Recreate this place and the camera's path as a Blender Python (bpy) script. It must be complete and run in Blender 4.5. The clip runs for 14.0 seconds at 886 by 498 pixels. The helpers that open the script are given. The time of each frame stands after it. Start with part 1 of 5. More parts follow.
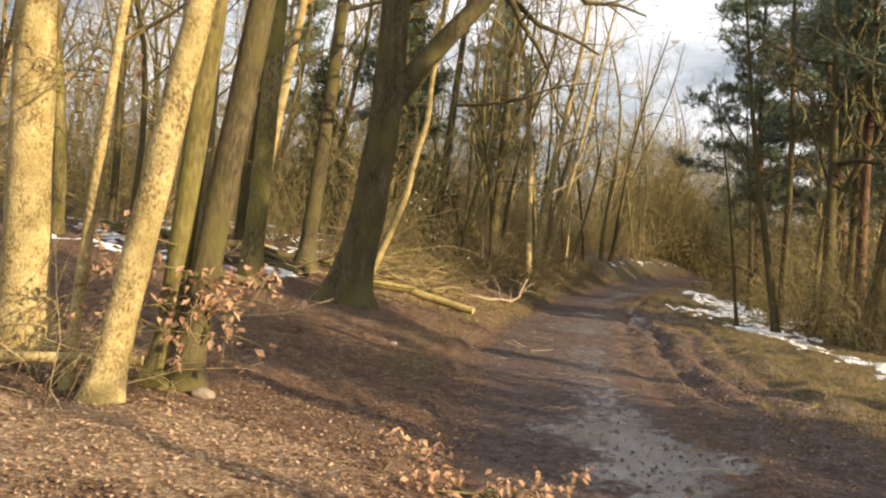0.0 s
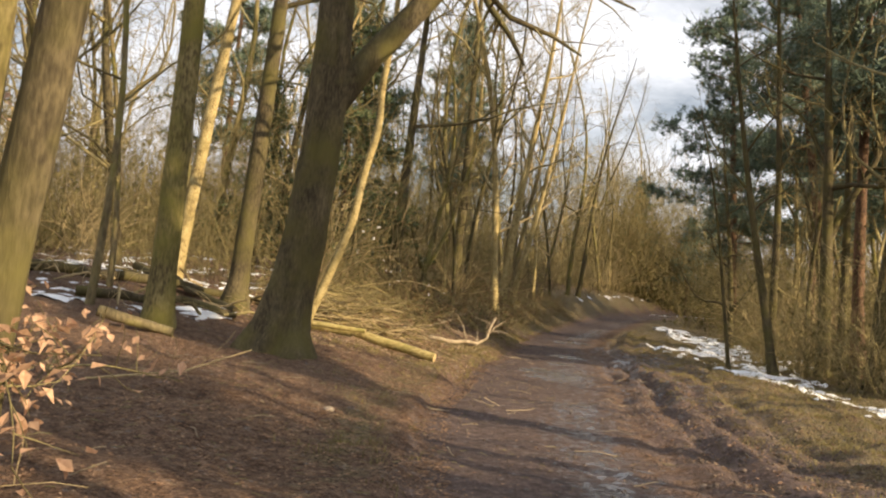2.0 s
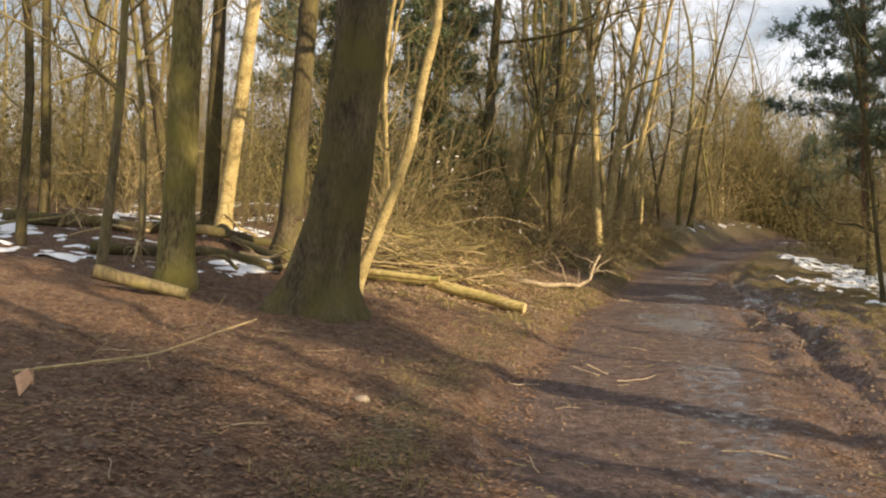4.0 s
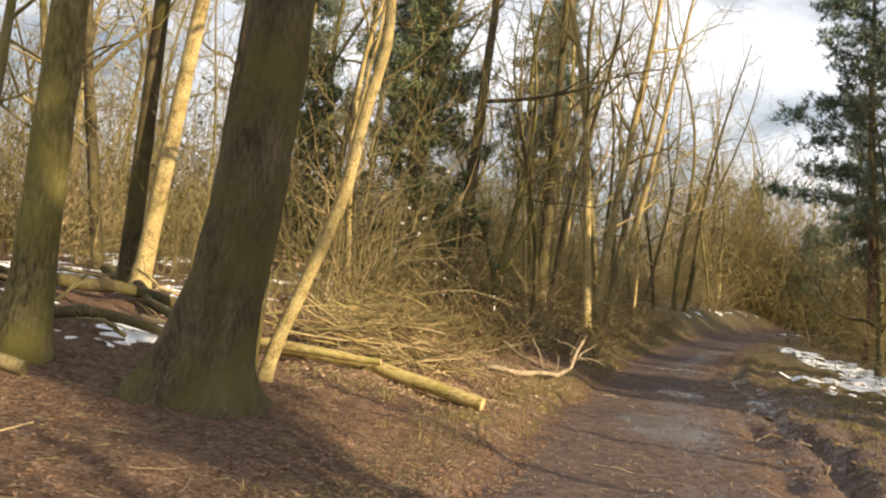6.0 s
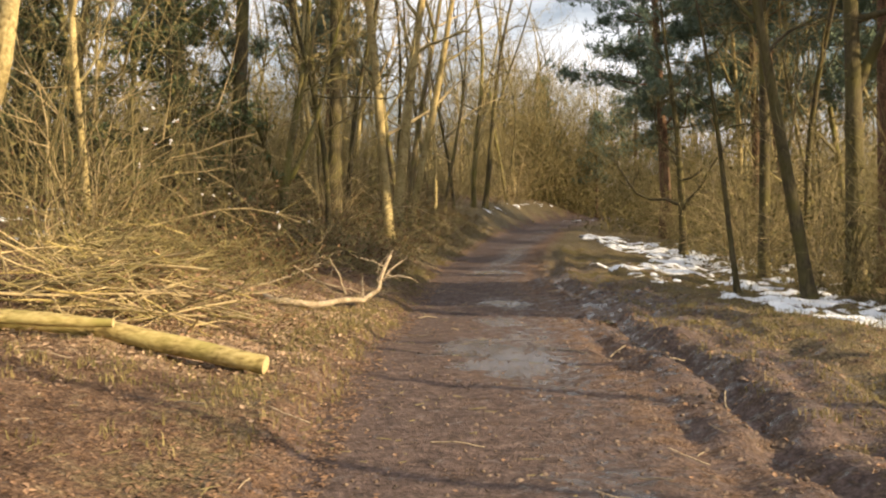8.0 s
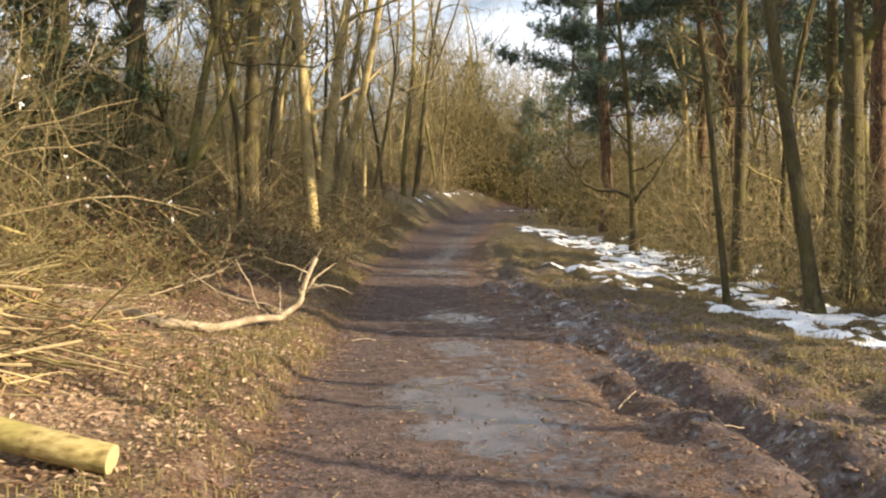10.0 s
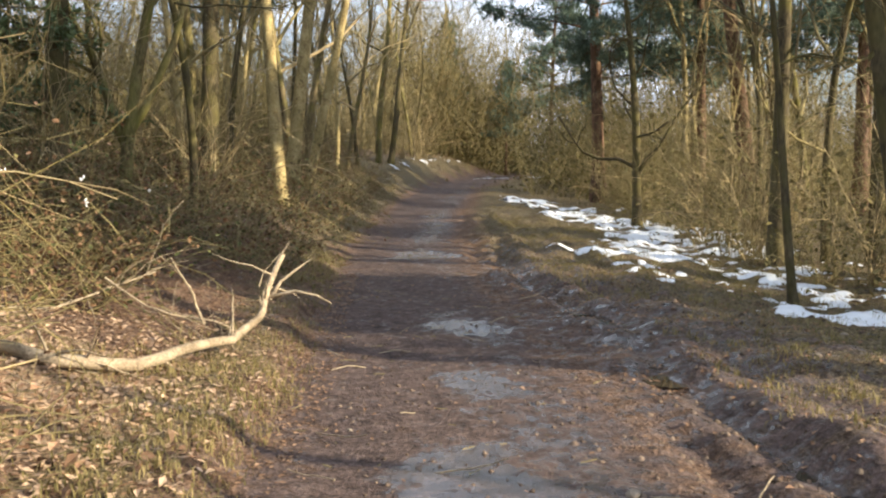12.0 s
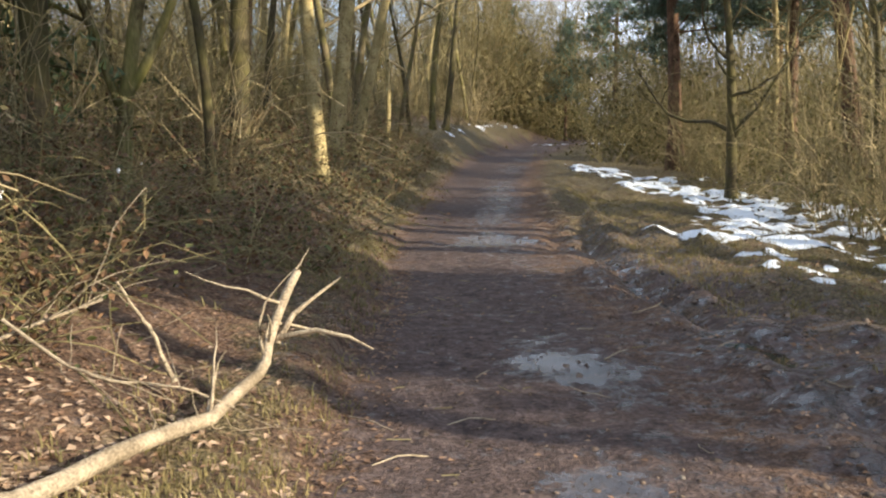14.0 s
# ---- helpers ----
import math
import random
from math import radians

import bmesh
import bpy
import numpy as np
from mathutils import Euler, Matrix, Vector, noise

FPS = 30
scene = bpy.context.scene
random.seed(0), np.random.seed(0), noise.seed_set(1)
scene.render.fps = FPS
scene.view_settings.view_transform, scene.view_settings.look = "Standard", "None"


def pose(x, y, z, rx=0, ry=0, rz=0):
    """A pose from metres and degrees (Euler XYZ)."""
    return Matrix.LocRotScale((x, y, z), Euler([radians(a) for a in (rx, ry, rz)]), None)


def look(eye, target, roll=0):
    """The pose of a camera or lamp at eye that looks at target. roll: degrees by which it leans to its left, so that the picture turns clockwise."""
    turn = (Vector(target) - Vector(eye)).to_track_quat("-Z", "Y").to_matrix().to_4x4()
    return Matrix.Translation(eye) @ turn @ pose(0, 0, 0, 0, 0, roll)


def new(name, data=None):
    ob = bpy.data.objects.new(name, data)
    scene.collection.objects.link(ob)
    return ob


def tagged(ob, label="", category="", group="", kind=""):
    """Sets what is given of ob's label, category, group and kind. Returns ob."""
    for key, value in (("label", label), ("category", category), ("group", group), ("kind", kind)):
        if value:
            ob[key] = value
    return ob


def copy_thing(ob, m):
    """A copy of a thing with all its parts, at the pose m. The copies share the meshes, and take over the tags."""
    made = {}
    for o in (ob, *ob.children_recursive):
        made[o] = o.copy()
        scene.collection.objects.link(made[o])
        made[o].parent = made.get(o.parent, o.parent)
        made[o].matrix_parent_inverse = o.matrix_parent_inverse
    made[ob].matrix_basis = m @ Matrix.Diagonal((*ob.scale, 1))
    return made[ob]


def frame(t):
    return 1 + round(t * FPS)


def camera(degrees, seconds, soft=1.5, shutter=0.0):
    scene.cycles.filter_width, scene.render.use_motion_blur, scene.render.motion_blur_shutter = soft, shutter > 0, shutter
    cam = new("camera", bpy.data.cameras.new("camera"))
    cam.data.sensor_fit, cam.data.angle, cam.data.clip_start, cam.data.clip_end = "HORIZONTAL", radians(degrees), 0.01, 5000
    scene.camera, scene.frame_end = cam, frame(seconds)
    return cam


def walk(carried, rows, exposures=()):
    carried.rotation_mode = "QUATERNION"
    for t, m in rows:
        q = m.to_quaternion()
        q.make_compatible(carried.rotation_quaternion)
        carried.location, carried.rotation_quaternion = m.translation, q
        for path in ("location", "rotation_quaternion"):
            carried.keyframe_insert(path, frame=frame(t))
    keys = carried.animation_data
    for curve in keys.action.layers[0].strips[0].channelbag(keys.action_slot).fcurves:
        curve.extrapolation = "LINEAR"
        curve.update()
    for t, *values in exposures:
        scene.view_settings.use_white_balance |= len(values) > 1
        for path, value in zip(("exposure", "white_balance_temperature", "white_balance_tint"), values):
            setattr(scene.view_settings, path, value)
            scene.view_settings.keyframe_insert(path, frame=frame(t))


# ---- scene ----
cam = camera(52.0, 14.0, soft=2.2)
PATH = [
    (0, (-0.018, -0.002, 1.391), (-0.037, 1.998, 1.382), 4.9),
    (0.5, (-0.032, 0.527, 1.413), (-0.15, 2.523, 1.409), 4.6),
    (1, (-0.035, 1.227, 1.391), (-0.041, 3.227, 1.399), 5.0),
    (1.5, (0.014, 1.797, 1.433), (0.014, 3.797, 1.457), 6.5),
    (2, (0.052, 2.54, 1.385), (0.111, 4.538, 1.46), 4.6),
    (2.5, (0.112, 3.092, 1.406), (0.026, 5.09, 1.422), 5.6),
    (3, (0.193, 3.715, 1.401), (0.241, 5.713, 1.459), 4.5),
    (3.2, (0.165, 4.018, 1.374), (0.131, 6.017, 1.337), 3.0),
    (5.3, (0.749, 6.399, 1.332), (0.494, 8.381, 1.249), 2.8),
    (5.5, (0.762, 6.574, 1.355), (0.476, 8.553, 1.322), 3.9),
    (6, (0.665, 7.186, 1.356), (0.506, 9.178, 1.445), 4.8),
    (6.5, (0.737, 7.777, 1.361), (0.6, 9.772, 1.351), 5.0),
    (7, (0.716, 8.488, 1.429), (0.806, 10.486, 1.485), 2.2),
    (7.5, (0.78, 9.022, 1.405), (0.908, 11.018, 1.403), 1.8),
    (8, (0.786, 9.728, 1.376), (1.077, 11.704, 1.281), -0.6),
    (8.5, (0.838, 10.343, 1.384), (1.063, 12.324, 1.234), 0.5),
    (9, (0.888, 10.96, 1.412), (1.271, 12.918, 1.262), 0.4),
    (9.2, (0.915, 11.204, 1.415), (1.347, 13.152, 1.293), -0.3),
    (11.3, (1.11, 13.727, 1.447), (1.574, 15.664, 1.264), 0.7),
    (11.5, (1.156, 13.959, 1.489), (1.564, 15.904, 1.267), 0.3),
    (12, (1.222, 14.551, 1.475), (1.739, 16.473, 1.277), 0.4),
    (12.5, (1.358, 15.186, 1.472), (1.727, 17.142, 1.284), -0.8),
    (13, (1.438, 15.801, 1.463), (1.934, 17.725, 1.235), -0.1),
    (13.5, (1.549, 16.37, 1.448), (1.913, 18.323, 1.217), -1.4),
    (14, (1.636, 17.038, 1.445), (2.038, 18.979, 1.175), -0.3),
]
walk(cam, [(t, look(eye, target, roll)) for t, eye, target, roll in PATH], [(0.0, 0.88, 6700, 11), (3.0, 0.82, 6550, 11), (6.0, 0.94, 6600, 10), (6.5, 0.80, 6900, 11), (9.0, 1.22, 6450, 11), (12.0, 1.24, 5700, 8), (14.0, 1.13, 5450, 8)])

# ---- sky and sun: low winter sun from behind on the right ----
SUN_TO = Vector((0.845, -0.535, 0.0)).normalized()
SUN_ELEVATION = 21.0


def make_world():
    world = bpy.data.worlds.new("sky")
    scene.world = world
    world.use_nodes = True
    nodes, links = world.node_tree.nodes, world.node_tree.links
    nodes.clear()
    out, back = nodes.new("ShaderNodeOutputWorld"), nodes.new("ShaderNodeBackground")
    sky, mix = nodes.new("ShaderNodeTexSky"), nodes.new("ShaderNodeMix")
    sky.sky_type, sky.sun_disc = "NISHITA", False
    sky.sun_elevation = radians(SUN_ELEVATION)
    sky.sun_rotation = math.atan2(SUN_TO.x, SUN_TO.y)
    coord, stretch = nodes.new("ShaderNodeTexCoord"), nodes.new("ShaderNodeMapping")
    stretch.inputs["Scale"].default_value = (1.0, 1.0, 2.6)
    cloud, ramp = nodes.new("ShaderNodeTexNoise"), nodes.new("ShaderNodeValToRGB")
    cloud.inputs["Scale"].default_value, cloud.inputs["Detail"].default_value = 2.6, 7.0
    cloud.inputs["Roughness"].default_value = 0.6
    ramp.color_ramp.elements[0].position, ramp.color_ramp.elements[1].position = 0.34, 0.56
    mix.data_type = "RGBA"
    mix.inputs["B"].default_value = (13.5, 13.8, 14.5, 1.0)
    links.new(coord.outputs["Generated"], stretch.inputs["Vector"])
    links.new(stretch.outputs["Vector"], cloud.inputs["Vector"])
    links.new(cloud.outputs["Fac"], ramp.inputs["Fac"])
    links.new(ramp.outputs["Color"], mix.inputs["Factor"])
    links.new(sky.outputs["Color"], mix.inputs["A"])
    links.new(mix.outputs["Result"], back.inputs["Color"])
    back.inputs["Strength"].default_value = 0.048
    links.new(back.outputs["Background"], out.inputs["Surface"])


make_world()
sun = new("sun", bpy.data.lights.new("sun", "SUN"))
sun.data.energy, sun.data.angle, sun.data.color = 5.0, radians(0.55), (1.0, 0.79, 0.51)
rise = math.tan(radians(SUN_ELEVATION))
sun.matrix_world = look((20 * SUN_TO.x, 20 * SUN_TO.y, 20 * rise), (0, 0, 0))


# ---- materials ----
def material(name, stops, scale, rough=0.85, bump=0.3, stretch=(1, 1, 1), fine=6.0, spec=0.3, moss=0.0, moss_colour=(0.13, 0.14, 0.02), vary=0.0, through_light=0.0):
    """Two scales of noise drive a colour ramp; stops are (position, colour). moss: share of the surface under patches of moss."""
    mat = bpy.data.materials.new(name)
    mat.use_nodes = True
    nodes, links = mat.node_tree.nodes, mat.node_tree.links
    shader = nodes["Principled BSDF"]
    shader.inputs["Roughness"].default_value = rough
    shader.inputs["Specular IOR Level"].default_value = spec
    coord, place = nodes.new("ShaderNodeTexCoord"), nodes.new("ShaderNodeMapping")
    place.inputs["Scale"].default_value = stretch
    links.new(coord.outputs["Object"], place.inputs["Vector"])
    wide, grain, both = nodes.new("ShaderNodeTexNoise"), nodes.new("ShaderNodeTexNoise"), nodes.new("ShaderNodeMix")
    for node, size, detail in ((wide, scale, 4.0), (grain, scale * fine, 6.0)):
        node.inputs["Scale"].default_value, node.inputs["Detail"].default_value = size, detail
        links.new(place.outputs["Vector"], node.inputs["Vector"])
    both.data_type = "FLOAT"
    both.inputs["Factor"].default_value = 0.55
    links.new(wide.outputs["Fac"], both.inputs["A"])
    links.new(grain.outputs["Fac"], both.inputs["B"])
    ramp = nodes.new("ShaderNodeValToRGB")
    while len(ramp.color_ramp.elements) < len(stops):
        ramp.color_ramp.elements.new(0.5)
    for element, (position, colour) in zip(ramp.color_ramp.elements, stops):
        element.position, element.color = position, (*colour, 1.0)
    links.new(both.outputs["Result"], ramp.inputs["Fac"])
    colour = ramp.outputs["Color"]
    if moss:
        spots, cut, mix = nodes.new("ShaderNodeTexNoise"), nodes.new("ShaderNodeMapRange"), nodes.new("ShaderNodeMix")
        spots.inputs["Scale"].default_value, spots.inputs["Detail"].default_value = 2.3, 8.0
        links.new(coord.outputs["Object"], spots.inputs["Vector"])
        cut.inputs["From Min"].default_value, cut.inputs["From Max"].default_value = 0.60 - 0.34 * moss, 0.86 - 0.34 * moss
        links.new(spots.outputs["Fac"], cut.inputs["Value"])
        mix.data_type = "RGBA"
        links.new(cut.outputs["Result"], mix.inputs["Factor"])
        links.new(colour, mix.inputs["A"])
        mix.inputs["B"].default_value = (*moss_colour, 1.0)
        colour = mix.outputs["Result"]
    if vary:
        info, hue, spread = nodes.new("ShaderNodeNewGeometry"), nodes.new("ShaderNodeHueSaturation"), nodes.new("ShaderNodeMapRange")
        spread.inputs["To Min"].default_value, spread.inputs["To Max"].default_value = 1 - vary, 1 + vary
        links.new(info.outputs["Random Per Island"], spread.inputs["Value"])
        links.new(spread.outputs["Result"], hue.inputs["Value"])
        links.new(colour, hue.inputs["Color"])
        colour = hue.outputs["Color"]
    links.new(colour, shader.inputs["Base Color"])
    if bump:
        relief = nodes.new("ShaderNodeBump")
        relief.inputs["Strength"].default_value, relief.inputs["Distance"].default_value = bump, 0.02
        links.new(both.outputs["Result"], relief.inputs["Height"])
        links.new(relief.outputs["Normal"], shader.inputs["Normal"])
    if through_light:
        clear, join = nodes.new("ShaderNodeBsdfTranslucent"), nodes.new("ShaderNodeMixShader")
        links.new(colour, clear.inputs["Color"])
        join.inputs["Fac"].default_value = through_light
        links.new(shader.outputs["BSDF"], join.inputs[1])
        links.new(clear.outputs["BSDF"], join.inputs[2])
        links.new(join.outputs["Shader"], nodes["Material Output"].inputs["Surface"])
    return mat


# Sunlight on stems is put into the pale bark's colour, shade into the dark's.
BARK_SUNNY = material("bark_sunlit", [(0.38, (0.15, 0.108, 0.046)), (0.47, (0.34, 0.265, 0.118)), (0.62, (0.53, 0.435, 0.215))], 8, 0.85, 0.9, (1, 1, 0.75), moss=0.38, moss_colour=(0.24, 0.19, 0.07))
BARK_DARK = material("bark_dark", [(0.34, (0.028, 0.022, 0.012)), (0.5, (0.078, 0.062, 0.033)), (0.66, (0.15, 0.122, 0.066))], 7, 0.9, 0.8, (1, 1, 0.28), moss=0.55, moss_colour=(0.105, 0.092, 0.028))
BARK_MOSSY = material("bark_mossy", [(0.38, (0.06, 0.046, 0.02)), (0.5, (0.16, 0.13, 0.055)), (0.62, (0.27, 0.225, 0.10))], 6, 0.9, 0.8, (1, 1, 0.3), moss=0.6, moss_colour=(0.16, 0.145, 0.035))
BARK_PINE = material("bark_pine", [(0.38, (0.04, 0.025, 0.017)), (0.5, (0.13, 0.075, 0.045)), (0.62, (0.24, 0.145, 0.085))], 9, 0.9, 1.0, (1, 1, 0.4))
BARK_WOOD = material("bark_woodland", [(0.3, (0.07, 0.055, 0.03)), (0.5, (0.17, 0.135, 0.07)), (0.7, (0.30, 0.24, 0.12))], 5, 0.9, 0.5, (1, 1, 0.3), moss=0.4, moss_colour=(0.18, 0.17, 0.035))
TWIG = material("twig_bark", [(0.3, (0.105, 0.088, 0.038)), (0.6, (0.26, 0.213, 0.096))], 5, 0.85, 0.0, vary=0.35)
UNDER_LEAF = material("understorey_leaf", [(0.3, (0.072, 0.064, 0.021)), (0.5, (0.155, 0.132, 0.047)), (0.7, (0.27, 0.215, 0.085))], 1.2, 0.75, 0.0, vary=0.45, through_light=0.2)
LIMB_BARK = material("grey_branch_bark", [(0.34, (0.13, 0.10, 0.065)), (0.5, (0.34, 0.27, 0.18)), (0.66, (0.52, 0.43, 0.30))], 14, 0.85, 0.6, moss=0.3, moss_colour=(0.16, 0.12, 0.07))
TWIG_PALE = material("dry_twig", [(0.3, (0.20, 0.15, 0.075)), (0.6, (0.46, 0.36, 0.19))], 5, 0.8, 0.0, vary=0.35)
LOG_BARK = material("log_bark", [(0.38, (0.14, 0.10, 0.035)), (0.5, (0.35, 0.275, 0.105)), (0.62, (0.51, 0.41, 0.18))], 6, 0.85, 0.5, (0.4, 1, 1), moss=0.4, moss_colour=(0.27, 0.235, 0.07))
CUT_WOOD = material("cut_wood", [(0.3, (0.36, 0.25, 0.11)), (0.6, (0.60, 0.46, 0.24))], 20, 0.8, 0.2)
NEEDLES = material("pine_needles", [(0.3, (0.065, 0.095, 0.066)), (0.6, (0.15, 0.20, 0.135))], 3, 0.6, 0.0, vary=0.35)
SPRUCE_NEEDLES = material("spruce_needles", [(0.3, (0.045, 0.068, 0.026)), (0.6, (0.12, 0.15, 0.06))], 3, 0.6, 0.0, vary=0.35)
DEAD_LEAF = material("dead_leaf", [(0.25, (0.15, 0.080, 0.045)), (0.5, (0.28, 0.170, 0.10)), (0.72, (0.45, 0.32, 0.21))], 9, 0.7, 0.0, vary=0.4, through_light=0.25)
# Pale leaves whose colour also takes in some of the sunlight.
PALE_LEAF = material("pale_lit_leaf", [(0.25, (0.34, 0.23, 0.145)), (0.5, (0.48, 0.34, 0.225)), (0.72, (0.60, 0.46, 0.33))], 9, 0.7, 0.0, vary=0.3, through_light=0.2)
HANGING_LEAF = material("beech_leaf", [(0.25, (0.35, 0.185, 0.095)), (0.6, (0.62, 0.41, 0.27))], 9, 0.6, 0.0, vary=0.25, through_light=0.4)
GRASS = material("winter_grass", [(0.25, (0.09, 0.09, 0.03)), (0.5, (0.23, 0.19, 0.075)), (0.7, (0.42, 0.33, 0.16))], 3, 0.8, 0.0, vary=0.3, through_light=0.25)
BRACKEN = material("dead_bracken", [(0.25, (0.07, 0.038, 0.018)), (0.5, (0.15, 0.085, 0.042)), (0.72, (0.27, 0.17, 0.09))], 9, 0.8, 0.0, vary=0.45, through_light=0.2)
BRAMBLE = material("bramble_leaf", [(0.3, (0.03, 0.045, 0.012)), (0.6, (0.10, 0.10, 0.03))], 5, 0.7, 0.0, vary=0.4, through_light=0.15)
SNOW = material("snow", [(0.3, (0.72, 0.76, 0.82)), (0.6, (0.88, 0.90, 0.93))], 9, 0.5, 0.4)
CLOD = material("mud_clod", [(0.3, (0.05, 0.035, 0.025)), (0.5, (0.12, 0.086, 0.062)), (0.7, (0.25, 0.19, 0.14))], 12, 0.8, 0.0, vary=0.5)
STONE = material("pale_stone", [(0.3, (0.16, 0.13, 0.10)), (0.6, (0.30, 0.25, 0.19))], 14, 0.8, 0.4)


def water_material():
    mat = bpy.data.materials.new("muddy_water")
    mat.use_nodes = True
    shader = mat.node_tree.nodes["Principled BSDF"]
    shader.inputs["Base Color"].default_value = (0.05, 0.04, 0.03, 1)
    shader.inputs["Roughness"].default_value = 0.04
    shader.inputs["Specular IOR Level"].default_value = 0.6
    return mat


WATER = water_material()


def ground_material():
    """Mud, wet mud, leaf litter with painted sunlit spots, and grass, mixed by the ground's own masks with ragged
    borders.
    """
    mat = bpy.data.materials.new("woodland_ground")
    mat.use_nodes = True
    nodes, links = mat.node_tree.nodes, mat.node_tree.links
    shader = nodes["Principled BSDF"]
    coord = nodes.new("ShaderNodeTexCoord")

    def noise_node(size, detail=6.0, rough=0.6):
        node = nodes.new("ShaderNodeTexNoise")
        node.inputs["Scale"].default_value, node.inputs["Detail"].default_value, node.inputs["Roughness"].default_value = size, detail, rough
        links.new(coord.outputs["Object"], node.inputs["Vector"])
        return node.outputs["Fac"]

    def ramp_node(fac, stops):
        node = nodes.new("ShaderNodeValToRGB")
        while len(node.color_ramp.elements) < len(stops):
            node.color_ramp.elements.new(0.5)
        for element, (position, colour) in zip(node.color_ramp.elements, stops):
            element.position, element.color = position, (*colour, 1.0)
        links.new(fac, node.inputs["Fac"])
        return node.outputs["Color"]

    def number(kind, a, b=None, value=0.5):
        node = nodes.new("ShaderNodeMath")
        node.operation = kind
        links.new(a, node.inputs[0])
        if b is None:
            node.inputs[1].default_value = value
        else:
            links.new(b, node.inputs[1])
        return node.outputs[0]

    def mask(name, soft=0.5, size=4.5, rag=2.6):
        node, cut = nodes.new("ShaderNodeAttribute"), nodes.new("ShaderNodeMapRange")
        node.attribute_name = name
        ragged = number("MULTIPLY", number("SUBTRACT", noise_node(size, 8.0, 0.7), value=0.5), value=rag)
        cut.inputs["From Min"].default_value, cut.inputs["From Max"].default_value = 0.5 - soft / 2, 0.5 + soft / 2
        links.new(number("ADD", node.outputs["Fac"], ragged), cut.inputs["Value"])
        return cut.outputs["Result"]

    def blend(fac, a, b):
        node = nodes.new("ShaderNodeMix")
        node.data_type = "RGBA"
        links.new(fac, node.inputs["Factor"])
        links.new(a, node.inputs["A"])
        links.new(b, node.inputs["B"])
        return node.outputs["Result"]

    fine, middle = noise_node(38, 8.0, 0.7), noise_node(9, 6.0)
    litter = ramp_node(number("ADD", number("MULTIPLY", fine, value=0.6), number("MULTIPLY", middle, value=0.4)), [(0.34, (0.05, 0.028, 0.018)), (0.46, (0.135, 0.080, 0.050)), (0.56, (0.24, 0.152, 0.098)), (0.68, (0.40, 0.285, 0.19))])
    mud = ramp_node(number("ADD", number("MULTIPLY", fine, value=0.5), number("MULTIPLY", middle, value=0.5)), [(0.36, (0.022, 0.015, 0.013)), (0.5, (0.088, 0.060, 0.051)), (0.70, (0.19, 0.138, 0.118))])
    grass = ramp_node(fine, [(0.34, (0.04, 0.032, 0.014)), (0.5, (0.165, 0.128, 0.062)), (0.66, (0.37, 0.295, 0.16))])
    wet_colour = ramp_node(middle, [(0.38, (0.03, 0.022, 0.02)), (0.6, (0.085, 0.064, 0.056))])
    wet = mask("wet", 0.45, 8.0, 3.6)
    # Paler litter colour that stands for sunlight on the ground.
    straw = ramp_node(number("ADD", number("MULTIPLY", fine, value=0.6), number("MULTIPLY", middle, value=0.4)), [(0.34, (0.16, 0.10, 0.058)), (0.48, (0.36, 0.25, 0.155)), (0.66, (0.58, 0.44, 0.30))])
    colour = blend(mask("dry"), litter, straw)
    colour = blend(mask("grass"), colour, grass)
    muddy = mask("mud")
    colour = blend(muddy, colour, mud)
    colour = blend(wet, colour, wet_colour)
    grit, part, level, shade = nodes.new("ShaderNodeTexVoronoi"), nodes.new("ShaderNodeSeparateColor"), nodes.new("ShaderNodeMapRange"), nodes.new("ShaderNodeHueSaturation")
    grit.inputs["Scale"].default_value = 42.0
    links.new(coord.outputs["Object"], grit.inputs["Vector"])
    links.new(grit.outputs["Color"], part.inputs["Color"])
    level.inputs["To Min"].default_value, level.inputs["To Max"].default_value = 0.72, 1.28
    links.new(part.outputs["Red"], level.inputs["Value"])
    links.new(level.outputs["Result"], shade.inputs["Value"])
    links.new(colour, shade.inputs["Color"])
    links.new(shade.outputs["Color"], shader.inputs["Base Color"])
    gloss = nodes.new("ShaderNodeMapRange")
    gloss.inputs["To Min"].default_value, gloss.inputs["To Max"].default_value = 0.9, 0.17
    links.new(wet, gloss.inputs["Value"])
    links.new(gloss.outputs["Result"], shader.inputs["Roughness"])
    sheen = nodes.new("ShaderNodeMapRange")
    sheen.inputs["To Min"].default_value, sheen.inputs["To Max"].default_value = 0.3, 0.9
    links.new(wet, sheen.inputs["Value"])
    links.new(sheen.outputs["Result"], shader.inputs["Specular IOR Level"])
    relief = nodes.new("ShaderNodeBump")
    relief.inputs["Distance"].default_value = 0.085
    smooth = nodes.new("ShaderNodeMapRange")
    smooth.inputs["To Min"].default_value, smooth.inputs["To Max"].default_value = 0.85, 0.12
    links.new(number("MAXIMUM", wet, number("MULTIPLY", muddy, value=0.62)), smooth.inputs["Value"])
    links.new(smooth.outputs["Result"], relief.inputs["Strength"])
    links.new(number("ADD", number("ADD", fine, middle), number("MULTIPLY", grit.outputs["Distance"], value=0.5)), relief.inputs["Height"])
    links.new(relief.outputs["Normal"], shader.inputs["Normal"])
    return mat


GROUND = ground_material()


# ---- the lie of the land ----
def left_edge(y):
    return np.interp(y, [-60, 4, 8.5, 12, 18.5, 21, 27, 36.5, 46, 53, 71, 110], [-0.4, -0.1, 0.16, 0.26, 1.3, 1.95, 3.1, 5.5, 8.2, 10.8, 18.5, 40])


